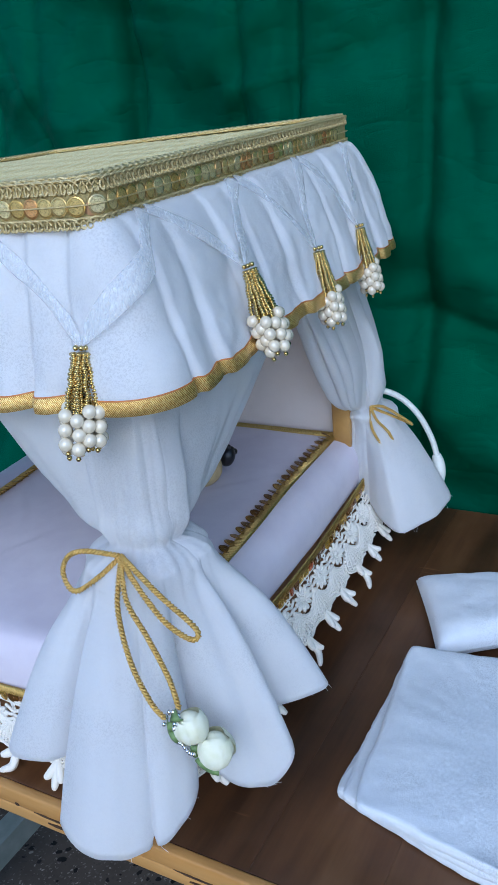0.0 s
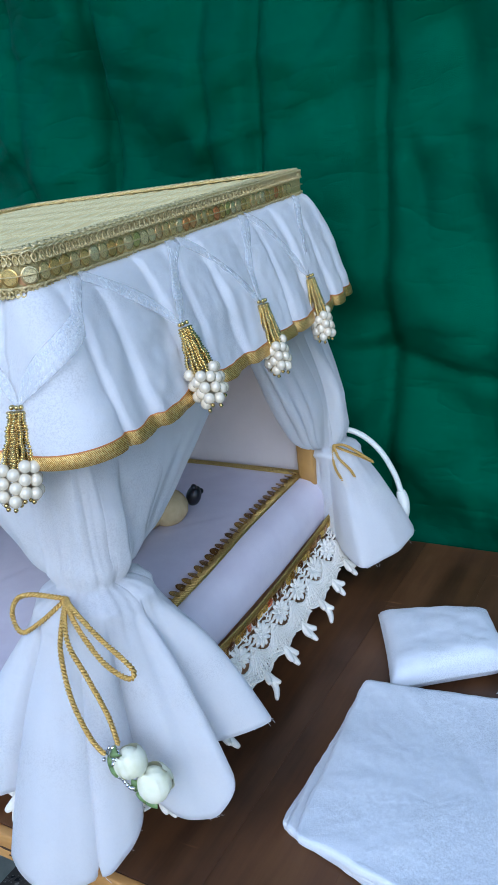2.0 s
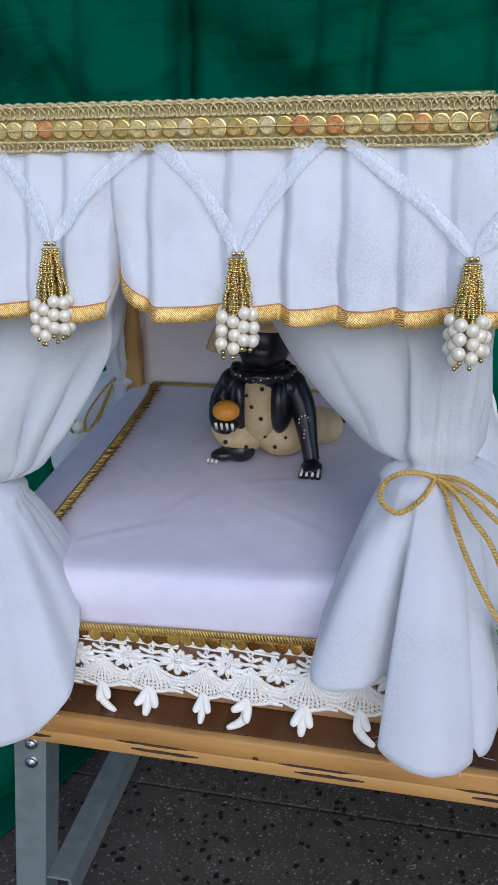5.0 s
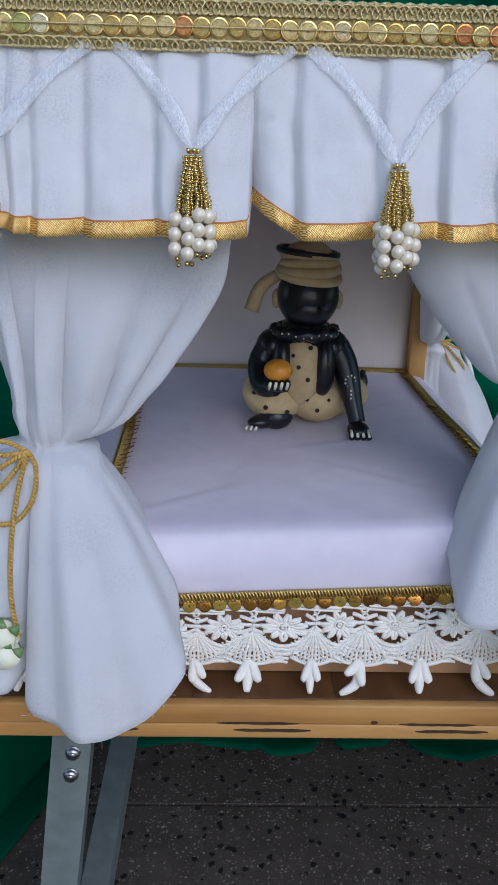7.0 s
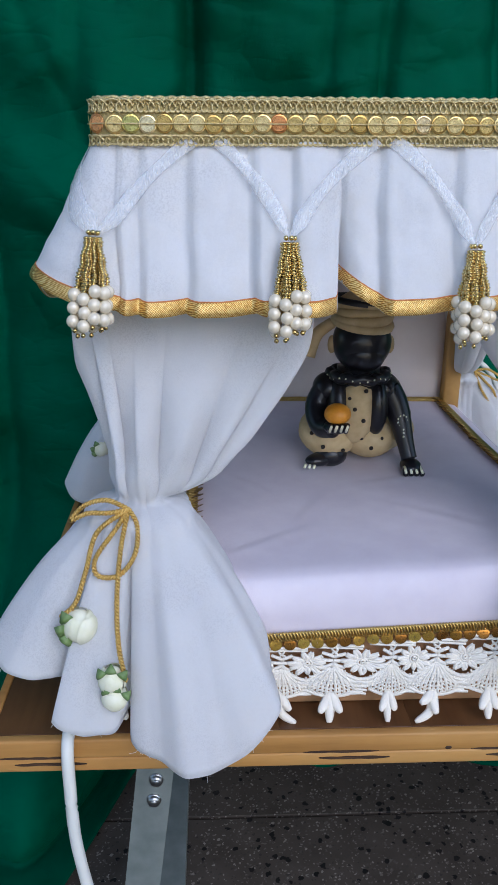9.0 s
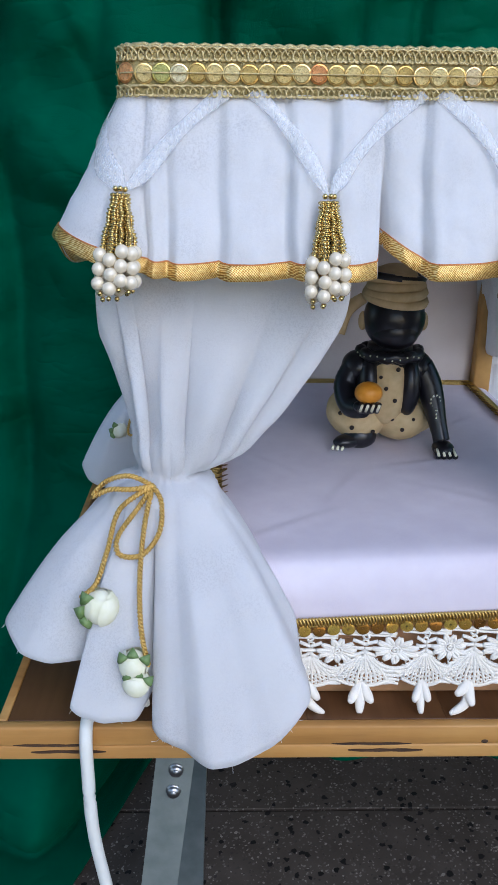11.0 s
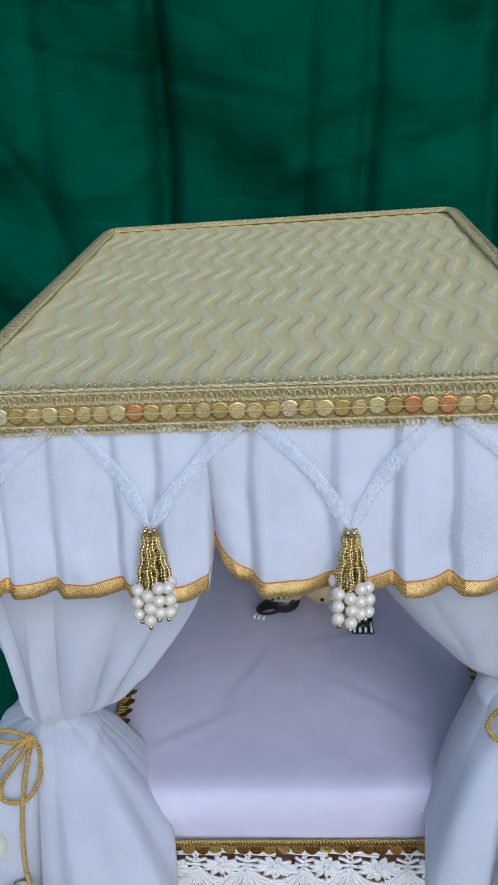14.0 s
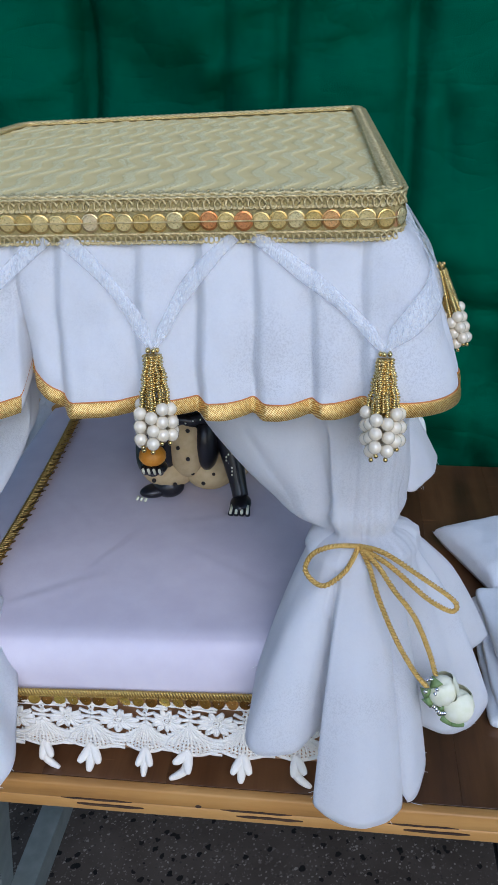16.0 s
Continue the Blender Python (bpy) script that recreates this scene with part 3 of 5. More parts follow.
def warped(p):
    """The roof is not quite square: its right side leans in towards the back, and its back stands a little higher."""
    u, v = (p.x + W) / (2 * W), p.y / D
    fl, fr, bl, br = Vector((-0.1505, -0.0115, -0.0020)), Vector((0.1600, -0.0035, 0.0004)), Vector((-0.1470, 0.3355, 0.0020)), Vector((0.1430, 0.3465, 0.0095))
    q = fl * (1 - u) * (1 - v) + fr * u * (1 - v) + bl * (1 - u) * v + br * u * v
    return Vector((q.x, q.y, p.z + q.z))


def rim(s):
    p, out = rim_square(s)
    return warped(p), out


def rim_square(s):
    """A point of the roof's outline and its outward direction, s metres along from the front left corner's right end."""
    s = s % LONG
    corners = [(-W + RC, 0.0), (W, RC), (W - RC, D), (-W, D - RC)]
    ways = [(1, 0), (0, 1), (-1, 0), (0, -1)]
    for k in range(4):
        for piece in (0, 1):
            n = SIDES[2 * k + piece]
            if s <= n:
                (px, py), (wx, wy) = corners[k], ways[k]
                if piece == 0:
                    return Vector((px + wx * s, py + wy * s, 0)), Vector((wy, -wx, 0))
                ex, ey = px + wx * SIDES[2 * k], py + wy * SIDES[2 * k]
                a = s / RC
                out0 = Vector((wy, -wx, 0))
                fwd = Vector((wx, wy, 0))
                cen = Vector((ex, ey, 0)) - out0 * RC
                out = out0 * math.cos(a) + fwd * math.sin(a)
                return cen + out * RC, out
            s -= n
    return Vector((-W + RC, 0, 0)), Vector((0, -1, 0))


def s_front(x):
    """Along the rim, for a place x on the front."""
    return (x + 0.1505) * 2 * W / 0.3105 - RC


def s_right(y):
    """Along the rim, for a place y on the right-hand side."""
    return SIDES[0] + SIDES[1] + (y + 0.0035) * D / 0.350 - RC


def make_pleats():
    """Folds with a proud leading edge; those of the front and right side stand where the cloth was gathered."""
    random.seed(11)
    front = [s_front(x) for x in (-0.128, -0.104, -0.072, -0.051, -0.0265, -0.006, 0.034, 0.064, 0.091, 0.118, 0.143)]
    right = [s_right(y) for y in (0.012, 0.037, 0.081, 0.110, 0.144, 0.189, 0.226, 0.262, 0.300, 0.330)]
    edges = [0.0] + front + right
    while edges[-1] < LONG - 0.055:
        edges.append(edges[-1] + random.uniform(0.020, 0.036))
    edges.append(LONG)
    return [(a, b, random.uniform(0.75, 1.2), random.uniform(-0.0012, 0.0012), a < right[4] or random.random() < 0.5) for a, b in zip(edges, edges[1:])]


PLEATS = make_pleats()


def pleat(s):
    s = s % LONG
    for a, b, amp, dz, flip in PLEATS:
        if a <= s <= b:
            t = (s - a) / (b - a)
            if flip:
                t = 1 - t
            v = 0.15 + 0.85 * math.sin(math.pi / 2 * min(t / 0.62, 1.0)) if t < 0.87 else 0.15 + 0.85 * smooth01((1 - t) / 0.13)
            return amp * v, dz * min(min(t, 1 - t) / 0.05, 1.0)
    return 0.5, 0.0


def notch(s):
    """A caught-up corner of the hem near the middle of the front."""
    x = (s + RC) * 0.3105 / (2 * W) - 0.1505
    if x < -0.030 or x > 0.004 or s > SIDES[0]:
        return 0.0
    return smooth01((x + 0.0275) / 0.0025) * max(1.0 - max(x + 0.025, 0.0) / 0.0225, 0.0) ** 1.1


HEM = 0.0830


def flare(out, y):
    """How far the cloth stands out: most on the sides."""
    return 1.0 + (0.85 + 0.15 * smooth01(y / 0.20)) * max(out.x, 0.0) ** 1.5 + 0.55 * max(-out.x, 0.0)


def valance_point(s, v, lift=0.0):
    p, out = rim(s)
    sw = s + v * (0.0065 * noise.noise(Vector((s * 14, v * 1.6, 3))) + 0.0022 * noise.noise(Vector((s * 50, v * 4, 6))))
    amp, dz = pleat(sw)
    amp = 0.5 * amp + 0.25 * (pleat(sw + 0.002)[0] + pleat(sw - 0.002)[0])
    wide = flare(out, p.y)
    o = -0.003 + 0.020 * wide * v ** (0.85 - 0.36 * max(out.x, 0.0)) + (0.0042 + 0.0062 * v) * (1 - 0.45 * max(out.x, 0.0)) * (amp - 0.42)
    o += 0.0030 * v * noise.noise(Vector((s * 38, v * 3, 0))) + 0.0013 * noise.noise(Vector((s * 90, v * 8, 4))) * min(v * 3, 1.0)
    up = notch(s) * smooth01(v / 0.9) ** 1.4
    o -= 0.019 * up
    z = Z0 + 0.003 - (HEM + 0.003) * v + 0.6 * dz * v - 0.0012 * v * (amp - 0.6) + 0.0150 * up
    corner = math.exp(-(((((s + 0.017 + LONG / 2) % LONG) - LONG / 2) / 0.011) ** 2)) * v ** 1.5
    o += 0.004 * corner
    return p + out * (o + lift) + Vector((0, 0, z + 0.018 * corner))


def build_roof():
    ob = bed_box("roof_board", (-W + 0.0005, 0.0005, Z0 + 0.001), (W - 0.0005, D - 0.0005, Z1 - 0.0048), 0.004, CARD, segments=2)
    for v in ob.data.vertices:
        v.co = warped(v.co)
    rows = []
    for a in range(231):
        row = []
        for c in range(241):
            u, w = c / 240, a / 230
            x, y = (-W + 0.0025) + (2 * W - 0.005) * u, 0.0025 + (D - 0.005) * w
            # rounded corners
            ex, ey = max(abs(x) - (W - RC), 0), max(abs(y - D / 2) - (D / 2 - RC), 0)
            if math.hypot(ex, ey) > RC - 0.0025 and ex > 0 and ey > 0:
                k = (RC - 0.0025) / math.hypot(ex, ey)
                x = math.copysign(W - RC + ex * k, x)
                y = D / 2 + math.copysign(D / 2 - RC + ey * k, y - D / 2)
            z = Z1 - 0.0004 + 0.0007 * noise.noise(Vector((x * 20, y * 20, 0)))
            q = warped(Vector((x, y, z)))
            row.append(q + Vector((0, 0, 0.0008 * band_height(q.x, q.y))))
        rows.append(row)
    bed("roof_cover", Shape().grid(rows), BROCADE, "pale gold brocade with wavy raised lines", thick=0.0008)
    ring = lambda o, z: [(p + out * o + Vector((0, 0, z))) for p, out in (rim(LONG * k / 420) for k in range(420))]
    tape = Shape()
    rows = [ring(0.0006, Z0 - 0.0005), ring(0.0016, Z0 + 0.0006), ring(0.0016, Z1 - 0.0012), ring(0.0005, Z1 + 0.0004), ring(-0.0045, Z1 + 0.0004), ring(-0.0062, Z1 - 0.0003)]
    tape.grid(rows, closed=True)
    bed("edging_tape", tape, TAPE, "pale gold woven edging tape")
    # braids of open loops along the edging
    def braid(name, o, z, tall, pitch, wire, flat=False):
        sh = Shape()
        n = int(LONG / pitch)
        for ph, back in ((0.0, 0.0), (0.5, 0.0007)):
            pts = []
            for k in range(n * 12):
                a = k / 12
                p, out = rim((a + ph) * pitch)
                c, q = math.cos(2 * math.pi * a), math.sin(2 * math.pi * a)
                along = Vector((-out.y, out.x, 0)) * (0.52 * pitch * q)
                hop = wire * (0.5 + 0.9 * math.cos(4 * math.pi * a)) - back
                if flat:
                    pts.append(p + along + out * (o + tall * c) + Vector((0, 0, z + hop)))
                else:
                    pts.append(p + along + out * (o + hop) + Vector((0, 0, z + tall * c)))
            sh.tube(pts, wire, 4, closed=True)
        for side in (-0.75, 0.75):
            line = []
            for k in range(420):
                p, out = rim(LONG * k / 420)
                line.append(p + (out * (o + tall * side) + Vector((0, 0, z - 0.0006)) if flat else out * (o - 0.0006) + Vector((0, 0, z + tall * side))))
            sh.tube(line, wire * 0.9, 4, closed=True)
        bed(name, sh, PALE_GOLD, "looped pale gold braid")

    braid("upper_braid", 0.0022, Z1 - 0.0006, 0.0030, 0.0050, 0.00058)
    braid("lower_braid", 0.0024, Z0 + 0.0008, 0.0024, 0.0048, 0.00055)
    braid("top_braid", -0.0034, Z1 + 0.0024, 0.0036, 0.0054, 0.00085, True)


build_roof()


def sequin_mesh(r, mat):
    sh = Shape()
    rows = []
    for rr, h in ((0.10, 0.00020), (0.45, 0.00030), (0.62, 0.00012), (0.95, 0.00026), (1.0, 0.0001), (0.97, -0.0001)):
        rows.append([(rr * r * math.cos(k * math.pi / 8), -h, rr * r * math.sin(k * math.pi / 8)) for k in range(16)])
    sh.grid(rows, closed=True)
    return sh.mesh("sequin", mat)


def build_sequins():
    random.seed(3)
    strip = bed("sequin_strip", Shape().tube([p + out * 0.0034 + Vector((0, 0, 0.6585)) for p, out in (rim(LONG * k / 300) for k in range(300))], 0.00036, 4, closed=True), PALE_GOLD, "row of flat gold sequins on a thread")
    me = sequin_mesh(0.0046, SEQUIN)
    n = int(LONG / 0.0078)
    for k in range(n):
        p, out = rim(LONG * k / n)
        if p.y > 0.316:
            continue
        yaw = math.degrees(math.atan2(out.x, -out.y))
        m = pose(*(p + out * 0.0024 + Vector((0, 0, 0.6583 + random.uniform(-0.0004, 0.0004)))), random.uniform(-5, 7), random.uniform(-12, 12), yaw + 4 + random.uniform(-5, 5))
        part("sequin", me, None, strip, m=m)


build_sequins()


def build_valance():
    n = 1800
    rows = [[valance_point(LONG * c / n, v) for c in range(n)] for v in [k / 22 for k in range(23)]]
    val = bed("valance", Shape().grid(rows[::-1], closed=True), VALANCE, "gathered white velvet valance", thick=0.0009)
    hem = Shape()
    rows = [[valance_point(LONG * c / n, v, lift) for c in range(n)] for v, lift in ((0.915, 0.0005), (0.9155, 0.0012), (0.922, 0.0013), (0.955, 0.0016), (0.998, 0.0013), (1.002, 0.0008), (1.0025, -0.0002), (1.0, -0.0009), (0.917, -0.0009))]
    hem.grid(rows[::-1], closed=True)
    part("hem_ribbon", hem, RIBBON, val, "shiny gold lame hem ribbon")
    pipe = Shape().tube([valance_point(LONG * c / n, 0.912, 0.0009) for c in range(n)], 0.00045, 4, closed=True)
    part("hem_piping", pipe, PIPING, val, "thin orange stitched line")
    return val


VAL = build_valance()

TASSELS = [(s_front(-0.143), 0.57), (s_front(-0.053), 0.58), (s_front(0.043), 0.62), (s_front(0.146), 0.64), (s_right(0.080), 0.50), (s_right(0.178), 0.56), (s_right(0.262), 0.60)]


SPOTS = [(-0.148, -0.023, 0.604), (-0.053, -0.028, 0.602), (0.043, -0.021, 0.598), (0.155, -0.020, 0.597), (0.187, 0.082, 0.613), (0.184, 0.180, 0.604), (0.176, 0.267, 0.604)]


def knot_spot(k):
    """Where tassel k hangs: its place, kept just off the cloth."""
    s, v = TASSELS[k]
    _, out = rim(s)
    spot = Vector(SPOTS[k])
    inside = (smooth_point(s, v, 0.0022) - spot).dot(out)
    return spot + out * max(inside, 0.0)


def build_swags():
    ends = [(LONG - 0.028, s_front(-0.101)), (s_front(-0.089), s_front(-0.008)), (s_front(0.0), s_front(0.083)), (s_front(0.092), s_right(0.028)),
            (s_right(0.032), s_right(0.126)), (s_right(0.130), s_right(0.222)), (s_right(0.226), s_right(0.318))]
    for k_spot, ((sa, sb), (st, vt)) in enumerate(zip(ends, TASSELS)):
        spot = knot_spot(k_spot)
        if sa > st:
            sa -= LONG
        sh = Shape()
        for s0, side in ((sa, -1), (sb, 1)):
            rows = []
            for k in range(25):
                t = k / 24
                s = s0 + (st - s0) * (t + 0.10 * math.sin(math.pi * t))
                v = 0.02 + (vt - 0.03) * (t ** 1.08)
                w = 0.0033 * (1 - 0.72 * smooth01((t - 0.8) / 0.2)) * (1 + 0.15 * math.sin(9 * t + s0 * 50))
                ds, dv = (st - s0), vt * HEM
                ln = math.hypot(ds, dv)
                row = []
                for q in range(7):
                    u = (q - 3) / 3
                    crown = 0.0007 * (1 - u * u) + 0.0003 * math.sin(u * 7 + t * 8)
                    lift = 0.0018 + crown
                    q_ = smooth_point(s + u * w * (-dv / ln), v + u * w * (ds / ln) / HEM, lift)
                    row.append(q_ + (spot - smooth_point(st, vt, 0.0018)) * smooth01((t - 0.2) / 0.8))
                rows.append(row)
            sh.grid(rows if side > 0 else [r[::-1] for r in rows])
        part("swag_ribbon", sh, SHEER, VAL, "sheer white organza swag ribbon", thick=0.0006)


def smooth_point(s, v, lift):
    """The valance with its pleats averaged out, for what lies on its crests."""
    p, out = rim(s)
    o = max((valance_point(s + d, max(v, 0.0)) - p).dot(out) if notch(s + d) < 0.02 else -1 for d in (-0.009, -0.006, -0.003, 0.0, 0.003, 0.006, 0.009))
    base_o = -0.003 + 0.020 * flare(out, p.y) * max(v, 0) ** 0.85 + (0.0030 + 0.0062 * max(v, 0)) * 0.40
    o = max(0.75 * o + 0.25 * base_o, base_o)
    z = Z0 + 0.003 - (HEM + 0.003) * v
    return p + out * (o + lift) + Vector((0, 0, z))


build_swags()


def build_tassel():
    t = thing("beaded_tassel", (0, 0, 0), "gold bead tassel ending in white pearls, sewn to the valance", "tassel", "tassels of the valance")
    random.seed(2)
    pearl = Shape().ball((0, 0, 0), 0.0034, 12, 8).mesh("pearl", PEARL)
    tip_mesh = Shape().ball((0, 0, 0), 0.0013, 6, 4).mesh("end_bead", BEAD)
    cap = Shape()
    for k in range(5):
        a = 2 * math.pi * k / 5
        cap.ball((0.0024 * math.cos(a), 0.0024 * math.sin(a), 0.001), 0.0013, 6, 4)
    part("bead_cap", cap, BEAD, t)
    for k in range(9):
        a = 2 * math.pi * k / 9 + 0.3
        dirx, diry = math.cos(a), math.sin(a)
        spread = random.uniform(0.0070, 0.0092)
        drop = random.uniform(-0.002, 0.0035)
        line, n = [], 15
        for i in range(n * 4 + 1):
            f = i / (n * 4)
            r = 0.0032 + (spread * 0.92 - 0.0032) * f ** 1.1
            line.append((r * dirx + 0.0004 * math.sin(f * 17 + k), r * diry * 0.75, -0.001 - (0.0268 - drop) * f))
        sh = Shape().tube(line, lambda f: 0.0005 + 0.0010 * abs(math.sin(math.pi * n * f)), 6, up=(0, 1, 0))
        strand = part("bead_strand", sh, BEAD, t)
        # an inner string between two outer ones
        inner = [(0.62 * x, 0.62 * y, z_) for x, y, z_ in ((q[0] * math.cos(0.35) - q[1] * math.sin(0.35), q[0] * math.sin(0.35) + q[1] * math.cos(0.35), q[2]) for q in line)]
        part("bead_strand", Shape().tube(inner, lambda f: 0.0005 + 0.0009 * abs(math.sin(math.pi * n * f)), 5, up=(0, 1, 0)), BEAD, t)
        zt = -0.0272 + drop
        for i in range(3):
            m = pose(spread * dirx * (1 - 0.04 * i) + random.uniform(-0.0008, 0.0008), spread * diry * 0.75, zt - 0.0032 - 0.0066 * i)
            part("pearl", pearl, None, strand, m=m)
        part("end_bead", tip_mesh, None, strand, m=pose(spread * dirx * 0.88, spread * diry * 0.66, zt - 0.0032 - 0.0066 * 2 - 0.0045))
    return t


def place_tassels():
    first = build_tassel()
    for k, (s, v) in enumerate(TASSELS):
        _, out = rim(s)
        p = knot_spot(k) + out * 0.0015 + Vector((0, 0, 0.001))
        yaw = math.degrees(math.atan2(out.x, -out.y))
        m = pose(*p, 0, 0, yaw) @ pose(0, 0, 0, (-11, -8, -9, -13, -17, -11, -11)[k], 0, 0) @ pose(0, 0, 0, 0, 0, (8, -6, 12, 34, -10, 6, 14)[k])
        if k == 0:
            first.matrix_basis = m
        else:
            copy_thing(first, m)


place_tassels()


# mattress, base, posts and lining
def sag(x, y):
    """The padding lies higher at the front right and along the back."""
    v = min(max((y + 0.016) / 0.33, 0.0), 1.0)
    return 0.050 * x * (1 - v) + 0.0125 * v


def build_mattress():
    prof = [(0.0004, 0.3672), (0.0002, 0.374), (0.0002, 0.383), (0.0008, 0.392), (0.0034, 0.3990), (0.0058, 0.4032), (0.0095, 0.4051), (0.016, 0.4059)]
    hx, y0, y1 = 0.154, -0.016, 0.325

    def stations(lo, hi, k, n):
        edge = [(lo + q * k, z) for q, z in prof]
        a, b = edge[-1][0], hi - prof[-1][0] * k
        return edge + [(a + (b - a) * q / n, 0.4060) for q in range(1, n)] + [(hi - q * k, z) for q, z in reversed(prof)]

    def top_relief(x, y):
        soft = 0.0016 * noise.noise(Vector((x * 11, y * 11, 4)))
        fold = 0.0
        for k, (px, py, ang, ln) in enumerate(((-0.055, 0.035, 28, 0.035), (-0.020, 0.085, 62, 0.030), (0.060, 0.060, -35, 0.040), (0.045, 0.120, 15, 0.03), (-0.070, 0.130, -50, 0.03), (0.085, 0.200, 40, 0.05))):
            ca, sa = math.cos(radians(ang)), math.sin(radians(ang))
            along, off = (x - px) * ca + (y - py) * sa, -(x - px) * sa + (y - py) * ca
            off += 0.003 * noise.noise(Vector((x * 30, y * 30, k)))
            fold += math.exp(-((along / ln) ** 2)) * (0.0005 * math.exp(-((off / 0.0045) ** 2)) - 0.0004 * math.exp(-(((off - 0.006) / 0.004) ** 2)))
        return soft + fold

    sh = Shape()
    rows = []
    for y, zy in stations(y0, y1, 1.0, 90):
        row = []
        for x, zx in stations(-hx, hx, 1.9, 80):
            z = min(zx, zy)
            high = smooth01((z - 0.398) / 0.007)
            low = 1 - high
            z += sag(x, y)
            x += 0.006 * max(x / hx, 0.0) ** 6 * math.sin(math.pi * min(max((y + 0.016) / 0.34, 0.0), 1.0))
            row.append((x, y + 0.0014 * low * noise.noise(Vector((x * 22, z * 60, 1))), z + high * top_relief(x, y) + 0.0006 * low * noise.noise(Vector((x * 40, y * 40, 2)))))
        rows.append(row)
    sh.grid(rows)
    bed("mattress", sh, LILAC, "padded pale lilac satin mattress")
    bed_box("base_box", (-0.147, -0.008, TOP), (0.147, 0.322, 0.369), 0.002, CARD, "tan card base box")
    for x in (-0.140, 0.140):
        for y in (0.012, 0.313):
            bed_box("post", (x - 0.008, y - 0.007, 0.36), (x + 0.008, y + 0.007, Z0 + 0.002), 0.002, POST, "gold painted wooden post")
    rows = [[(x, 0.320 + 0.001 * noise.noise(Vector((x * 12, 0, z * 12))), z) for x in [-0.133 + 0.266 * k / 30 for k in range(31)]] for z in [0.39 + 0.255 * j / 20 for j in range(21)]]
    bed("back_panel", Shape().grid(rows), PANEL, "off-white cloth back panel", thick=0.003)
    rows = [[(x, y, Z0 - 0.003 + TILT_X * x) for x in (-0.14, 0.0, 0.14)] for y in (0.004, 0.17, 0.308)]
    bed("ceiling_lining", Shape().grid(rows), PANEL, "off-white lining", thick=0.002)


build_mattress()


def braid_line(pts, wire, tall, pitch, up, name, mat, label):
    """A flat looped braid along a line; up is the direction across its width."""
    line = [q + Vector((0, 0, sag(q.x, q.y))) for q in spline(pts, 20)]
    total = sum((b - a).length for a, b in zip(line, line[1:]))
    up = Vector(up).normalized()
    n = int(total / pitch)
    sh = Shape()
    for ph in (0.0, 0.33, 0.66):
        out = []
        for k in range(n * 6):
            a = k / 6
            d = min((a / n) * (len(line) - 1), len(line) - 1.001)
            i = int(d)
            p = line[i].lerp(line[i + 1], d - i)
            fw = (line[i + 1] - line[i]).normalized()
            nrm = fw.cross(up)
            c, q = math.cos(2 * math.pi * (a + ph)), math.sin(2 * math.pi * (a + ph))
            out.append(p + up * (tall * c) + nrm * (0.0008 * q))
        sh.tube(out, wire, 4)
    return bed(name, sh, mat, label)


def trims():
    dark = sequin_mesh(0.0039, DARK_SEQUIN)
    brown = sequin_mesh(0.0048, TRIM_SEQUIN)
    random.seed(9)
    jobs = [((-0.152, -0.0185, 0.3690), (0.154, -0.0185, 0.3690), (0, 0, 1), 0, -0.0035), ((0.1580, -0.014, 0.3690), (0.1580, 0.323, 0.3690), (0, 0, 1), 90, -0.0035)]
    for a, b, up, yaw, dz in jobs:
        a, b = Vector(a), Vector(b)
        belly = Vector((0.0065 if yaw else 0.0, 0, -0.0035 if yaw else 0.0006))
        mid = (a + b) / 2 + belly
        tr = braid_line([a, mid, b], 0.0008, 0.0030, 0.0050, up, "lower_trim", GOLD, "gold braid with copper sequins under it")
        n = int((b - a).length / 0.0084)
        for k in range(n):
            p = a.lerp(b, (k + 0.5) / n)
            p += belly * math.sin(math.pi * (k + 0.5) / n)
            p.z += sag(p.x, p.y)
            out = Vector((math.sin(radians(yaw)), -math.cos(radians(yaw)), 0))
            m = pose(*(p - out * 0.0006 + Vector((0, 0, dz - 0.0014)) + out * 0.0012), random.uniform(-14, 10), 0, yaw + random.uniform(-12, 12))
            part("sequin", dark, None, tr, m=m)
    for line, sg in (([(0.140, 0.02, 0.4066), (0.137, 0.13, 0.4066), (0.132, 0.21, 0.4068), (0.130, 0.312, 0.4066)], 1), ([(-0.107, 0.02, 0.4066), (-0.108, 0.15, 0.4068), (-0.114, 0.27, 0.4066), (-0.120, 0.312, 0.4066)], -1)):
        tr = braid_line(line, 0.0009, 0.0038, 0.0052, (1, 0, 0), "top_trim", GOLD, "gold braid edged with small sequins")
        path = spline(line, 20)
        for k in range(34):
            y = 0.024 + 0.0086 * k
            x = min(path, key=lambda q: abs(q.y - y)).x
            m = pose(x - sg * 0.0040, y, 0.4084 + sag(x, y), -72 + random.uniform(-8, 8), sg * 16 + random.uniform(-6, 6), 90 * sg + random.uniform(-15, 15))
            part("sequin", brown, None, tr, m=m)
    braid_line([(-0.121, 0.312, 0.4070), (0, 0.313, 0.4072), (0.130, 0.312, 0.4070)], 0.0008, 0.0022, 0.0052, (0, 0.5, 1), "back_trim", GOLD, "gold braid along the back")


trims()


# ---- crochet skirt ----
LACE_PITCH = 0.033


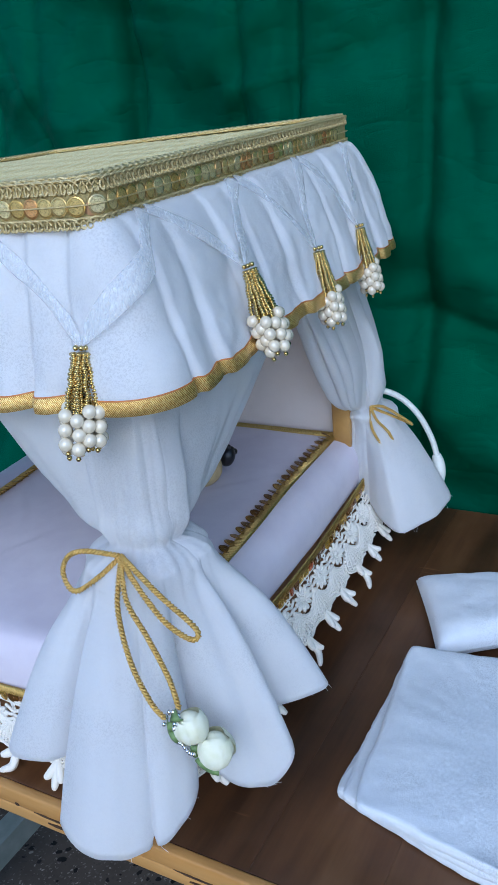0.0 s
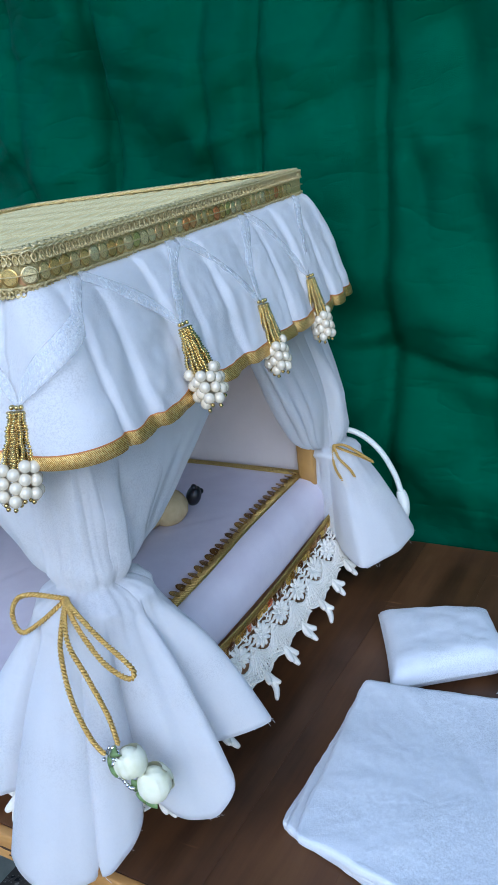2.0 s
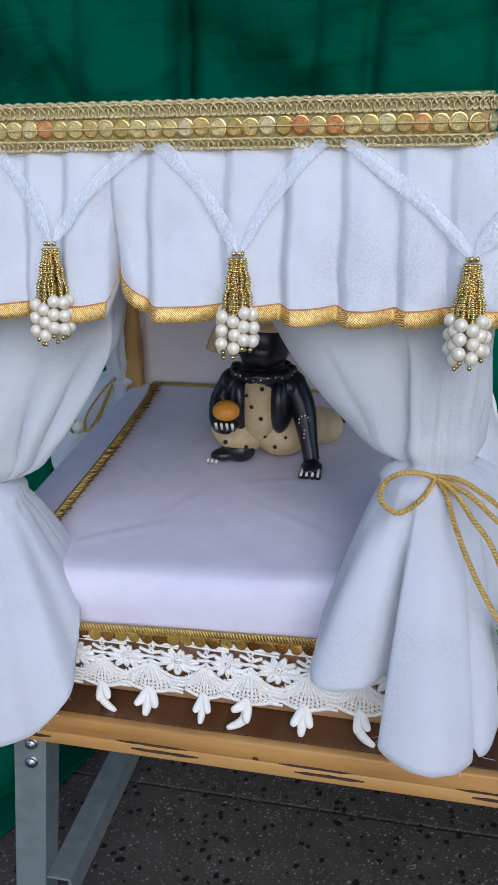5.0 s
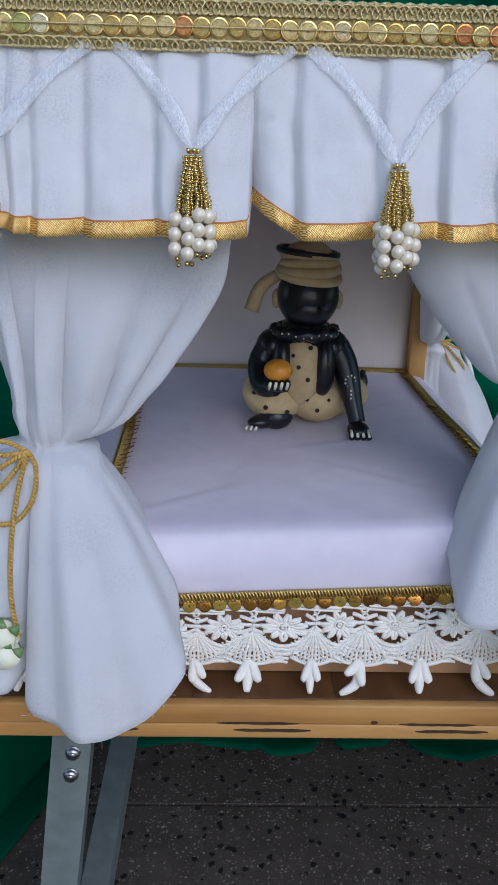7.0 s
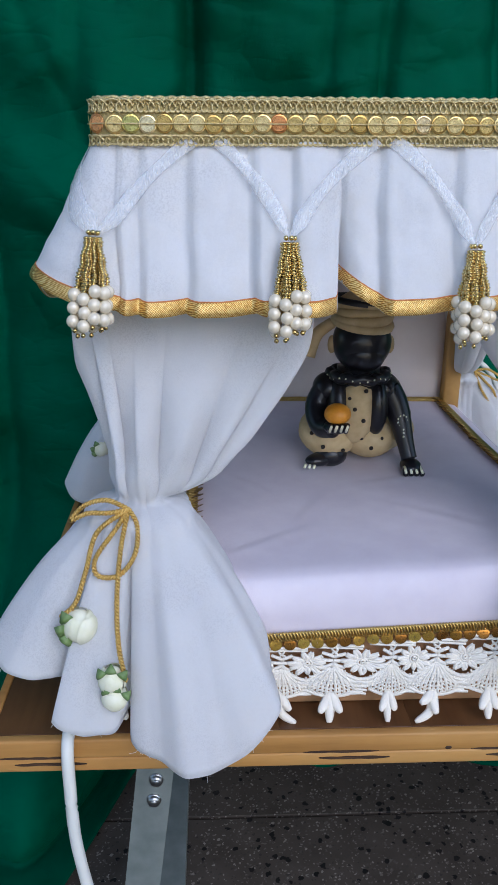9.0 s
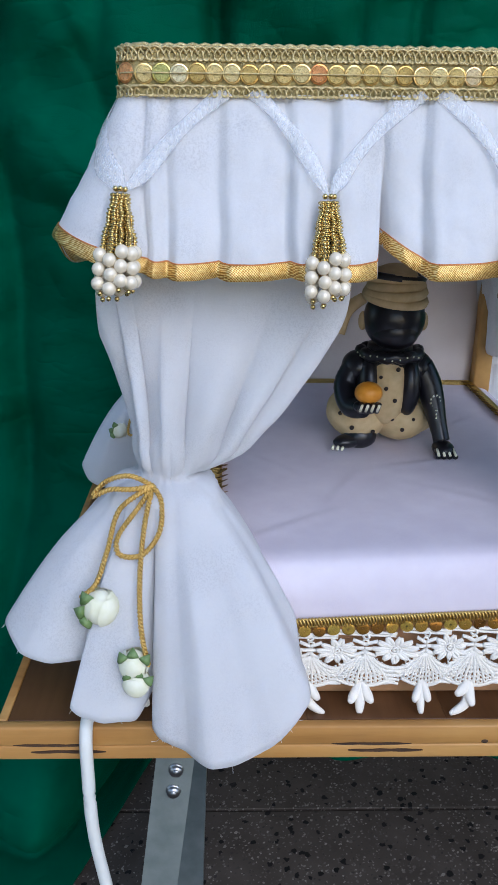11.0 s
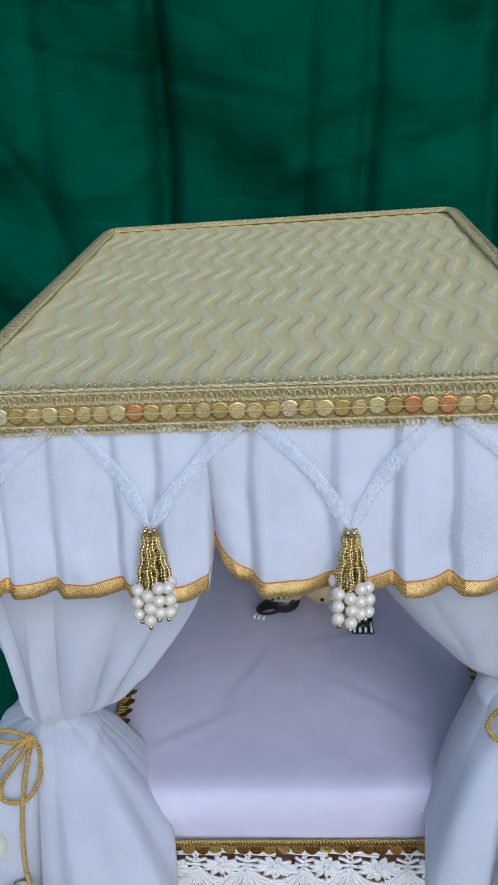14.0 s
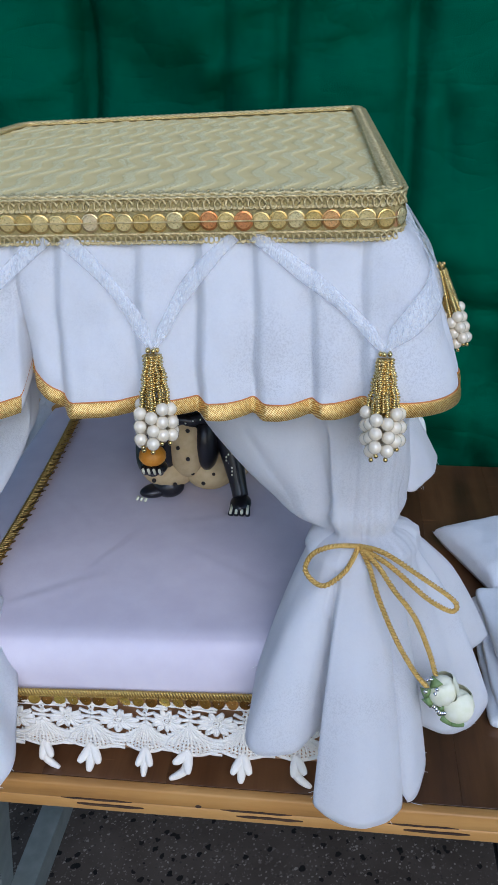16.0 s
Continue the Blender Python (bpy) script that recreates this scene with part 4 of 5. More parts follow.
def lace_motif(seed, bend):
    """One repeat of the crochet, in its own plane: x along, z down from 0, outward is -y. bend curls the hanging leaf."""
    random.seed(seed)
    sh = Shape()
    P = LACE_PITCH
    jit = lambda a: random.uniform(-a, a)

    def c(pts, r, n=4, sides=5):
        sh.tube(spline([(x + jit(0.0003), y - 0.0006 + jit(0.0003), z + jit(0.0003)) for x, y, z in pts], n), r, sides, flat=0.85, up=(0, 1, 0))

    def stitch(x, z, r, lean=0.0, deep=0.0, thick=0.0008):
        """A small crochet loop."""
        pts = [(x + r * math.cos(a) + lean * math.sin(a), -0.0008 - deep - 0.0006 * math.cos(a), z + 1.1 * r * math.sin(a)) for a in [2 * math.pi * q / 6 + jit(0.3) for q in range(6)]]
        sh.tube(pts, thick, 4, closed=True, up=(0, 1, 0))

    # top chain
    for z, r in ((-0.0010, 0.0011), (-0.0030, 0.0008)):
        c([(-P / 2, 0, z), (0, 0, z), (P / 2, 0, z)], r)
    # wheel flower, half a repeat away from the fan
    fx, cz = P / 2, -0.0112
    for k in range(11):
        a = 2 * math.pi * k / 11 + 0.2 + jit(0.07)
        r0, r1 = 0.0030, 0.0112 + jit(0.0009)
        tip = (fx + 1.08 * r1 * math.cos(a), -0.0010, cz + 0.72 * r1 * math.sin(a))
        for side in (-0.15, 0.15):
            rm = 0.66 * r1
            c([(fx + r0 * math.cos(a), 0, cz + 0.9 * r0 * math.sin(a)), (fx + 1.08 * rm * math.cos(a + side), -0.0012, cz + 0.72 * rm * math.sin(a + side)), tip], 0.00130, 4)
    for rr in (0.0012, 0.0028):
        c([(fx + rr * math.cos(a), -0.0009, cz + rr * math.sin(a)) for a in [2 * math.pi * k / 9 for k in range(10)]], 0.0008, 2)
    # crossed threads between neighbouring flowers, over the fan's tip
    for sx in (-1, 1):
        for dz in (0.0045, 0.0, -0.0045):
            c([(0, -0.0004, cz + 0.5 * dz), (sx * 0.0035, -0.0008, cz + 0.9 * dz), (sx * (P / 2 - 0.0096), 0, cz + 1.1 * dz)], 0.0012, 4)
    for dz in (0.0075, 0.0035):
        stitch(jit(0.0006), cz + dz, 0.0017)
    # double rope that hugs the flower from below
    for drop, r in ((0.0, 0.0013), (0.0026, 0.0012), (0.0050, 0.0010)):
        pts = []
        for q in range(13):
            t = q / 12
            pts.append((P * t, -0.0012, -0.0125 - drop - 0.0110 * math.sin(math.pi * t) ** 0.8))
        sh.tube(spline(pts, 3), r, 5, flat=0.9, up=(0, 1, 0))
        for q in range(11):
            t = (q + 0.5) / 11
            stitch(P * t, -0.0125 - drop - 0.0110 * math.sin(math.pi * t) ** 0.8, 0.0010, 0.0004, 0.0006, 0.0006)
    # solid fan of zigzag stitch rows
    def fan_half(v):
        return 0.0022 + 0.0138 * smooth01(v * 1.25) ** 0.7

    def fan_at(u, v, proud=0.0):
        return (fan_half(v) * u + jit(0.0002), -0.0006 - 0.0012 * (1 - u * u) - proud, -0.0140 - 0.0210 * v + 0.0050 * abs(u) ** 1.5 * v + jit(0.0002))

    for q in range(13):
        u = q / 6 - 1
        sh.tube([fan_at(u * (0.55 + 0.45 * v), v, 0.0004 * (q % 2)) for v in [0.10 + 0.90 * k / 7 for k in range(8)]], 0.00088, 5, up=(0, 1, 0))
    for j in range(8):
        v = 0.16 + 0.84 * j / 7
        count = max(int(2 * fan_half(v) / 0.0026), 3)
        sh.tube([fan_at(q / count - 1, min(v + (0.045 if q % 2 else -0.03), 1.05), 0.0003) for q in range(2 * count + 1)], 0.00080, 4, up=(0, 1, 0))
    # ladder bars and loops between neighbouring fans
    for z in (-0.0250, -0.0278, -0.0306, -0.0332):
        c([(0.0125, -0.0004, z - 0.0006), (P / 2, -0.0010, z), (P - 0.0125, -0.0004, z - 0.0006)], 0.00095, 3)
    c([(-0.0150, -0.0006, -0.0325), (-0.0080, -0.0010, -0.0350), (0, -0.0012, -0.0362), (0.0080, -0.0010, -0.0350), (0.0150, -0.0006, -0.0325), (P - 0.0150, -0.0006, -0.0325)], 0.0011, 4)
    # hanging leaf of three plump lobes
    z0 = -0.0365
    lobes = ((-42, 0.0094), (0, 0.0140), (42, 0.0092)) if not bend else ((-34 + 34 * bend, 0.0085), (10 * bend, 0.0165), (30 + 20 * bend, 0.0085))
    for k, (ax, ln) in enumerate(lobes):
        a = radians(-90 + ax + jit(6))
        curl = 0.0075 * bend if k == 1 else 0.0
        mid = (0.55 * ln * math.cos(a), -0.0036, z0 + 0.55 * ln * math.sin(a))
        tip = (ln * math.cos(a) + curl, -0.0068 + jit(0.0012), z0 + ln * math.sin(a) + abs(curl) * 0.15)
        c([(0, -0.0006, z0 + 0.003), mid, tip], lambda t: 0.0002 + 0.0028 * math.sin(math.pi * min(0.16 + t * 0.78, 1)) ** 0.6, 7, 7)
    return sh.mesh("lace_motif", COTTON)


def build_lace():
    skirt = thing("lace_skirt", (0, 0.0, TOP), "white crochet lace skirt with scalloped edge round the bed base", "lace trim")
    inv = Matrix.Translation((0, 0, -TOP))
    straight = [lace_motif(k, 0) for k in range(4)]
    curls = {1: lace_motif(7, 1), -1: lace_motif(8, -1)}
    random.seed(4)
    # places of the leaves along the front, and how each one curls
    front = [(-0.149, 0), (-0.116, 0), (-0.083, 0), (-0.050, 1), (-0.018, 0), (0.018, 0), (0.046, -1), (0.081, 0), (0.114, 1)]
    for k, ((x, bend), after) in enumerate(zip(front, front[1:] + [(0.147, 0)])):
        me = curls[bend] if bend else straight[k % 4]
        m = inv @ pose(x, -0.0175, 0.3625 + sag(x, -0.016), -6 + random.uniform(-2, 2), 2.9, random.uniform(-2, 2))
        part("lace_motif", me, None, skirt, m=m @ Matrix.Diagonal(((after[0] - x) / LACE_PITCH, 1, 1.0 + 0.9 * x, 1)))
    for k, y in enumerate([0.004 + 0.0325 * q for q in range(10)]):
        me = curls[-1] if k % 3 == 1 else straight[(k + 2) % 4]
        bulge = math.sin(math.pi * (y + 0.014) / 0.337)
        part("lace_motif", me, None, skirt, m=inv @ pose(0.1565 + 0.0065 * bulge, y, 0.3630 + sag(0.156, y) - 0.0035 * bulge, 0, 0, 90) @ pose(0, 0, 0, -27 + random.uniform(-3, 3), 0, 0) @ Matrix.Diagonal((0.985, 1, 1.0, 1)))


build_lace()


# ---- curtains ----
def curtain(name_label, cx, cy, zk, top, skirt, rk, top_z, folds, seed, shift, crisp=0.0035):
    """A curtain tied at the waist. top: degrees, radius; skirt: degrees, radius, hem height."""
    random.seed(seed)
    ph = [random.uniform(0, 6.28) for _ in range(6)]
    cols = 420
    rows = []
    ups, downs = 34, 40
    hull = [(a, sum(around(skirt, a + q)[0] for q in (-24, -12, 0, 12, 24)) / 5) for a in range(-180, 180, 12)]

    # lengths along the top edge, by which the folds are spaced
    edge, total = [], [0.0]
    for c in range(cols + 1):
        th = 2 * math.pi * c / cols
        (R,) = around(top, 360 * c / cols)
        edge.append(Vector((R * math.cos(th), R * math.sin(th), 0)))
        if c:
            total.append(total[-1] + (edge[c] - edge[c - 1]).length)
    count = max(round(total[-1] / 0.034), 4)
    lean = [(edge[(c + 1) % cols] - edge[c - 1]).normalized() for c in range(cols)]
    wave = [math.pi * count * q / total[-1] + 0.9 * math.sin(2 * math.pi * q / total[-1] * 3 + ph[3]) for q in total]

    def folds_at(th, v, a, b):
        return noise.noise(Vector((math.cos(th) * a, math.sin(th) * a, v * b + seed * 3.7)))

    for k in range(ups, 0, -1):
        v = k / ups
        row = []
        for c in range(cols):
            d = 360 * c / cols
            th = radians(d)
            (R,) = around(top, d)
            r = rk + (R - rk) * v ** (0.56 + 0.6 * smooth01((0.07 - R) / 0.03))
            near = math.exp(-v / 0.22)
            g = 2 * abs(math.sin(0.5 * folds * th + ph[0] + 0.8 * math.sin(2 * th + ph[1]) + 0.45 * v)) ** 0.8 - 1
            r *= 1 + 0.060 * math.exp(-v / 0.12) * g + 0.008 * near * math.sin(19 * th + ph[2])
            r += (0.0150 * (1 - near) + 0.003) * folds_at(th, v, 1.9, 0.9) * min(1.0, R / 0.05) + 0.0008 * folds_at(th, v, 6.5, 2.4)
            r += 0.0016 * near * noise.noise(Vector((math.cos(th) * 4, math.sin(th) * 4, v * 34 + seed)))
            r += 0.003 * math.exp(-(((v - 0.09) / 0.07) ** 2))
            x, y, z = cx + r * math.cos(th), cy + r * math.sin(th), zk + (top_z - zk) * v
            deep = crisp * min(v / 0.25, 1.0) * (2 * abs(math.sin(wave[c] + 0.5 * v)) ** 0.7 - 1.2)
            x, y = x + deep * lean[c].y, y - deep * lean[c].x
            under = smooth01((z - 0.47) / 0.09)
            hold = lambda q, lim: q if abs(q) < lim else math.copysign(lim + (abs(q) - lim) * (1 - under), q)
            mid = 0.17
            x, y = hold(x, 0.171 if cx < 0 else 0.166 if cy < 0.1 else 0.146), mid + hold(y - mid, 0.177)
            # the arms end short of the bed's middle
            if cx < 0 and x > -0.048:
                x = -0.048 + 0.010 * math.tanh((x + 0.048) / 0.010)
            wrinkle = noise.noise(Vector((x * 55, y * 55, z * 24 + seed)))
            x, y = x + 0.0012 * wrinkle * math.cos(th), y + 0.0012 * wrinkle * math.sin(th)
            row.append((x, y, z))
        rows.append(row)
    for k in range(0, downs + 1):
        v = k / downs
        row = []
        for c in range(cols):
            d = 360 * c / cols
            th = radians(d)
            R, zb = around(skirt, d)
            flat = smooth01((v - 0.02) / 0.5)
            (mean_r,) = around([(q[0], q[1]) for q in hull], d)
            r = rk + (mean_r + (R - mean_r) * flat - rk) * v ** 0.72
            near = math.exp(-v / 0.2)
            g = 2 * abs(math.sin(0.5 * folds * th + ph[0] + 0.8 * math.sin(2 * th + ph[1]) - 0.3 * v)) ** 0.8 - 1
            r *= 1 + 0.10 * math.exp(-v / 0.13) * g + 0.012 * near * math.sin(19 * th + ph[2])
            r += 0.004 * v * folds_at(th, v, 2.4, 0.6) + 0.0008 * folds_at(th, v, 7, 2.0)
            r += 0.0016 * near * noise.noise(Vector((math.cos(th) * 4, math.sin(th) * 4, 9 - v * 34 + seed)))
            r += 0.005 * math.exp(-(((v - 0.09) / 0.07) ** 2))
            zz = zk + (zb - zk) * (0.35 * v + 0.65 * v ** 1.25) + 0.0012 * v * noise.noise(Vector((th * 9, seed, 0)))
            x, y = cx + r * math.cos(th), cy + r * math.sin(th)
            row.append((x, y, max(zz, TOP + 0.001) if y > -0.041 else zz))
        rows.append(row)
    sh = Shape().grid(rows[::-1], closed=True)
    t = thing("bed_curtain", (cx + shift[0], cy + shift[1], TOP + shift[2]), name_label, "curtain", "curtains of the bed")
    part("fabric", sh, WHITE, t, thick=0.0012, m=Matrix.Translation((-cx, -cy, -TOP)))
    return t


def rosebud(parent, p, r, seed, inv, leaf_turn=0.0):
    random.seed(seed)
    p = Vector(p)
    bud = Shape()
    bud.ball(p, (r * 0.74, r * 0.62, r * 0.84), 18, 12)
    for k in range(8):
        # cupped petals wrapped round the bud, their lips rolled outward
        az, el = 2.4 * k + seed, random.uniform(-0.25, 0.3)
        face = Euler((el, 0, az)).to_matrix()
        rad = r * (0.74 + 0.045 * (k % 4))
        rows = []
        for i in range(8):
            v = i / 7
            polar = 2.5 - 1.9 * v
            lip = 1 + 0.16 * max(v - 0.75, 0) * 4
            half = 0.95 * math.sin(math.pi * (0.18 + 0.62 * v)) ** 0.6
            rows.append([p + face @ Vector((rad * lip * math.sin(polar) * math.sin(half * u), -rad * lip * math.sin(polar) * math.cos(half * u), 1.12 * rad * math.cos(polar) - 0.08 * r * u * u * v)) for u in (-1, -0.66, -0.33, 0, 0.33, 0.66, 1)])
        bud.grid(rows)
    ob = part("flower", bud, PETAL, parent, "ivory fabric rosebud", m=inv)
    leaf = Shape()
    for a in (leaf_turn + 60, leaf_turn + 110, leaf_turn + 150):
        d = Vector((math.cos(radians(a)), 0, math.sin(radians(a))))
        w = Vector((-d.z, 0, d.x))
        rows = []
        for k in range(6):
            t = k / 5
            wd = r * 0.34 * math.sin(math.pi * min(0.12 + 0.88 * t, 1.0)) + 0.0001
            o = p + d * (r * (0.55 + 0.65 * t)) + Vector((0, -0.002 - r * 0.4 * math.sin(math.pi * t), 0))
            rows.append([o - w * wd, o + Vector((0, -0.0006, 0)), o + w * wd])
        leaf.grid(rows)
    part("leaf", leaf, LEAF, ob, "small green fabric leaves", thick=0.0005)


def tie(parent, inv, lines, waist, r=0.0014):
    sh = Shape()
    cx, cy, z, rk = waist
    ringpts = [(cx + rk * 0.70 * math.cos(a), cy + rk * 0.70 * math.sin(a), z + 0.001 * math.sin(2 * a)) for a in [2 * math.pi * k / 16 for k in range(17)]]
    twisted_cord(sh, ringpts, r * 0.9, 3)
    for pts in lines:
        twisted_cord(sh, [(x, y - 0.0045, z_) for x, y, z_ in pts], r)
    return part("tie_cord", sh, CORD, parent, "twisted gold tie cord in a bow", m=inv)


def build_curtains():
    lab = "white velvet bed curtain gathered at the waist with gold cord"
    # front right
    t = curtain(lab, 0.143, 0.010, 0.478,
                [(0, 0.044), (30, 0.050), (50, 0.056), (70, 0.095), (84, 0.17), (94, 0.17), (106, 0.10), (135, 0.036), (160, 0.06), (180, 0.112), (212, 0.050), (270, 0.020), (315, 0.024)],
                [(-160, 0.058, 0.396), (-148, 0.068, 0.390), (-138, 0.080, 0.382), (-127, 0.093, 0.374), (-114, 0.081, 0.372), (-111, 0.058, 0.368), (-108, 0.060, 0.352), (-104, 0.088, 0.344), (-90, 0.090, 0.337), (-76, 0.085, 0.334), (-69, 0.079, 0.334), (-67.5, 0.075, 0.341), (-66, 0.078, 0.336), (-55, 0.070, 0.343), (-46, 0.058, 0.352), (-41, 0.040, 0.362), (-34, 0.048, 0.352), (-22, 0.066, 0.344), (-14, 0.073, 0.342), (-6, 0.085, 0.358), (-2, 0.080, 0.366), (2, 0.052, 0.372), (8, 0.060, 0.372), (22, 0.094, 0.376), (30, 0.092, 0.364), (38, 0.080, 0.372), (60, 0.05, 0.39), (120, 0.04, 0.40), (180, 0.046, 0.398)],
                0.0172, 0.592, 6, 1, (0.004, 0.003, 0.005), 0.0008)
    inv = Matrix.Translation((-0.143, -0.010, -TOP))
    K = (0.139, -0.010, 0.478)
    cord = tie(t, inv, [[(x + 0.0035, y + 0.002, z - 0.001) for x, y, z in line] for line in [
        [K, (0.125, -0.021, 0.4845), (0.114, -0.023, 0.480), (0.1105, -0.025, 0.470), (0.120, -0.029, 0.464), (0.132, -0.024, 0.471), K],
        [K, (0.152, -0.020, 0.481), (0.172, -0.025, 0.470), (0.191, -0.025, 0.455), (0.1895, -0.028, 0.4505), (0.176, -0.030, 0.4595), (0.156, -0.024, 0.475), K],
        [K, (0.1450, -0.022, 0.472), (0.150, -0.0325, 0.460), (0.160, -0.0415, 0.440), (0.171, -0.045, 0.421), (0.178, -0.044, 0.411)],
        [K, (0.149, -0.024, 0.475), (0.158, -0.033, 0.466), (0.169, -0.036, 0.452), (0.178, -0.036, 0.430), (0.183, -0.038, 0.414)],
    ]], (0.143, 0.010, 0.478, 0.0195))
    rosebud(t, (0.191, -0.039, 0.402), 0.0105, 1, inv, 60)
    rosebud(t, (0.201, -0.034, 0.387), 0.0115, 2, inv, 120)
    gem = Shape()
    random.seed(8)
    for k in range(22):
        a, b = random.uniform(0, 6.28), random.uniform(-1.2, 1.2)
        gem.ball((0.1835 + 0.0042 * math.cos(a) * math.cos(b), -0.044 + 0.0042 * math.sin(a) * math.cos(b), 0.4075 + 0.0045 * math.sin(b)), 0.0013, 6, 4)
    for k in range(8):
        gem.ball((0.1845 + 0.0012 * k, -0.043, 0.393 - 0.0008 * k + 0.001 * math.sin(k)), 0.0013, 6, 4)
    part("rhinestone_ball", gem, GEM, t, "sparkling rhinestone ball", m=inv)
    # front left
    t = curtain(lab, -0.1375, -0.001, 0.453,
                [(0, 0.116), (-25, 0.062), (25, 0.06), (45, 0.036), (70, 0.09), (84, 0.16), (94, 0.16), (108, 0.09), (135, 0.042), (180, 0.046), (225, 0.044), (270, 0.030), (310, 0.040)],
                [(-10, 0.066, 0.386), (-23, 0.080, 0.378), (-32, 0.088, 0.362), (-43, 0.105, 0.347), (-51, 0.103, 0.333), (-58, 0.097, 0.323), (-72, 0.093, 0.319), (-80, 0.078, 0.321), (-94, 0.067, 0.326), (-98, 0.048, 0.338), (-103, 0.067, 0.332), (-115, 0.076, 0.335), (-126, 0.083, 0.342), (-131, 0.054, 0.354), (-137, 0.084, 0.364), (-146, 0.093, 0.368), (-156, 0.094, 0.376), (-175, 0.078, 0.380), (150, 0.06, 0.388), (90, 0.042, 0.39), (30, 0.055, 0.39), (5, 0.062, 0.388)],
                0.0130, 0.592, 7, 5, (0.003, 0.009, -0.002), 0.0060)
    inv = Matrix.Translation((0.1375, 0.001, -TOP))
    K = (-0.143, -0.021, 0.454)
    tie(t, inv, [
        [K, (-0.150, -0.026, 0.444), (-0.161, -0.034, 0.430), (-0.160, -0.038, 0.421), (-0.148, -0.038, 0.421), (-0.139, -0.034, 0.432), (-0.138, -0.026, 0.446), K],
        [K, (-0.155, -0.022, 0.460), (-0.168, -0.020, 0.456), (-0.176, -0.020, 0.447), (-0.166, -0.022, 0.452), (-0.154, -0.024, 0.453), K],
        [K, (-0.160, -0.030, 0.444), (-0.166, -0.040, 0.425), (-0.172, -0.046, 0.408), (-0.180, -0.050, 0.402)],
        [K, (-0.147, -0.032, 0.435), (-0.149, -0.044, 0.410), (-0.148, -0.054, 0.385), (-0.144, -0.060, 0.366)],
    ], (-0.1375, -0.001, 0.453, 0.0175))
    rosebud(t, (-0.170, -0.052, 0.395), 0.0115, 3, inv, 70)
    rosebud(t, (-0.152, -0.062, 0.366), 0.0095, 4, inv, -20)
    rosebud(t, (-0.151, -0.063, 0.355), 0.0090, 5, inv, -30)
    # back right
    t = curtain(lab, 0.150, 0.324, 0.436,
                [(0, 0.024), (90, 0.020), (135, 0.022), (180, 0.062), (215, 0.030), (248, 0.065), (264, 0.118), (274, 0.118), (292, 0.05)],
                [(-2, 0.078, 0.352), (-12, 0.078, 0.350), (-30, 0.076, 0.346), (-46, 0.074, 0.342), (-54, 0.055, 0.346), (-62, 0.034, 0.355), (-100, 0.022, 0.365), (180, 0.018, 0.37), (120, 0.020, 0.37), (60, 0.034, 0.366), (25, 0.06, 0.36)],
                0.0155, 0.592, 7, 9, (0.0, 0.0075, 0.009))
    inv = Matrix.Translation((-0.150, -0.324, -TOP))
    K = (0.164, 0.314, 0.438)
    tie(t, inv, [
        [K, (0.176, 0.312, 0.440), (0.190, 0.314, 0.432), (0.199, 0.318, 0.424), (0.188, 0.318, 0.428), (0.174, 0.315, 0.434), K],
        [K, (0.172, 0.306, 0.430), (0.182, 0.306, 0.420), (0.187, 0.308, 0.408)],
        [K, (0.168, 0.304, 0.424), (0.177, 0.301, 0.410), (0.189, 0.300, 0.395)],
    ], (0.150, 0.324, 0.436, 0.0165), 0.0012)
    rosebud(t, (0.199, 0.318, 0.392), 0.0075, 6, inv, 60)
    # back left
    t = curtain(lab, -0.156, 0.328, 0.424,
                [(180, 0.024), (90, 0.020), (45, 0.022), (0, 0.040), (-45, 0.030), (-90, 0.056), (-130, 0.034)],
                [(188, 0.085, 0.330), (200, 0.078, 0.318), (214, 0.044, 0.312), (240, 0.028, 0.33), (280, 0.022, 0.345), (0, 0.014, 0.36), (60, 0.020, 0.36), (120, 0.034, 0.36), (155, 0.06, 0.345)],
                0.0155, 0.592, 8, 13, (0.002, -0.005, 0.003))
    inv = Matrix.Translation((0.156, -0.328, -TOP))
    K = (-0.158, 0.311, 0.424)
    tie(t, inv, [
        [K, (-0.172, 0.309, 0.410), (-0.190, 0.308, 0.385), (-0.193, 0.307, 0.368), (-0.182, 0.306, 0.372), (-0.172, 0.307, 0.392), K],
        [K, (-0.166, 0.308, 0.408), (-0.178, 0.306, 0.384), (-0.186, 0.306, 0.372)],
    ], (-0.156, 0.328, 0.424, 0.0165), 0.0012)
    rosebud(t, (-0.202, 0.308, 0.370), 0.0085, 7, inv, 60)


build_curtains()


def loose_threads():
    """Frayed ends at the curtains' cut hems."""
    random.seed(21)
    for ob in [o for o in scene.collection.objects if o.name.split(".")[0] == "bed_curtain"]:
        fabric = [c for c in ob.children if c.name.split(".")[0] == "fabric"][0]
        ring = [v.co.copy() for v in fabric.data.vertices[:420]]
        cen = sum(ring, Vector()) / len(ring)
        sh = Shape()
        for k in range(46):
            p = random.choice(ring)
            d = Vector((p.x - cen.x, p.y - cen.y, 0)).normalized()
            ln = random.uniform(0.001, 0.0035) if k % 9 else random.uniform(0.004, 0.007)
            side = Vector((-d.y, d.x, 0)) * random.uniform(-0.6, 0.6)
            a = p
            b = p + (d * 0.6 + side + Vector((0, 0, random.uniform(-0.7, 0.3)))) * ln * 0.5
            c = p + (d * 0.8 + side * 1.6 + Vector((0, 0, random.uniform(-0.9, 0.5)))) * ln
            sh.tube([a, b, c], 0.00016, 3)
        tagged(part("frayed_threads", sh, WHITE, ob, "loose white threads", m=fabric.matrix_basis.copy()), kind="stuff")


loose_threads()


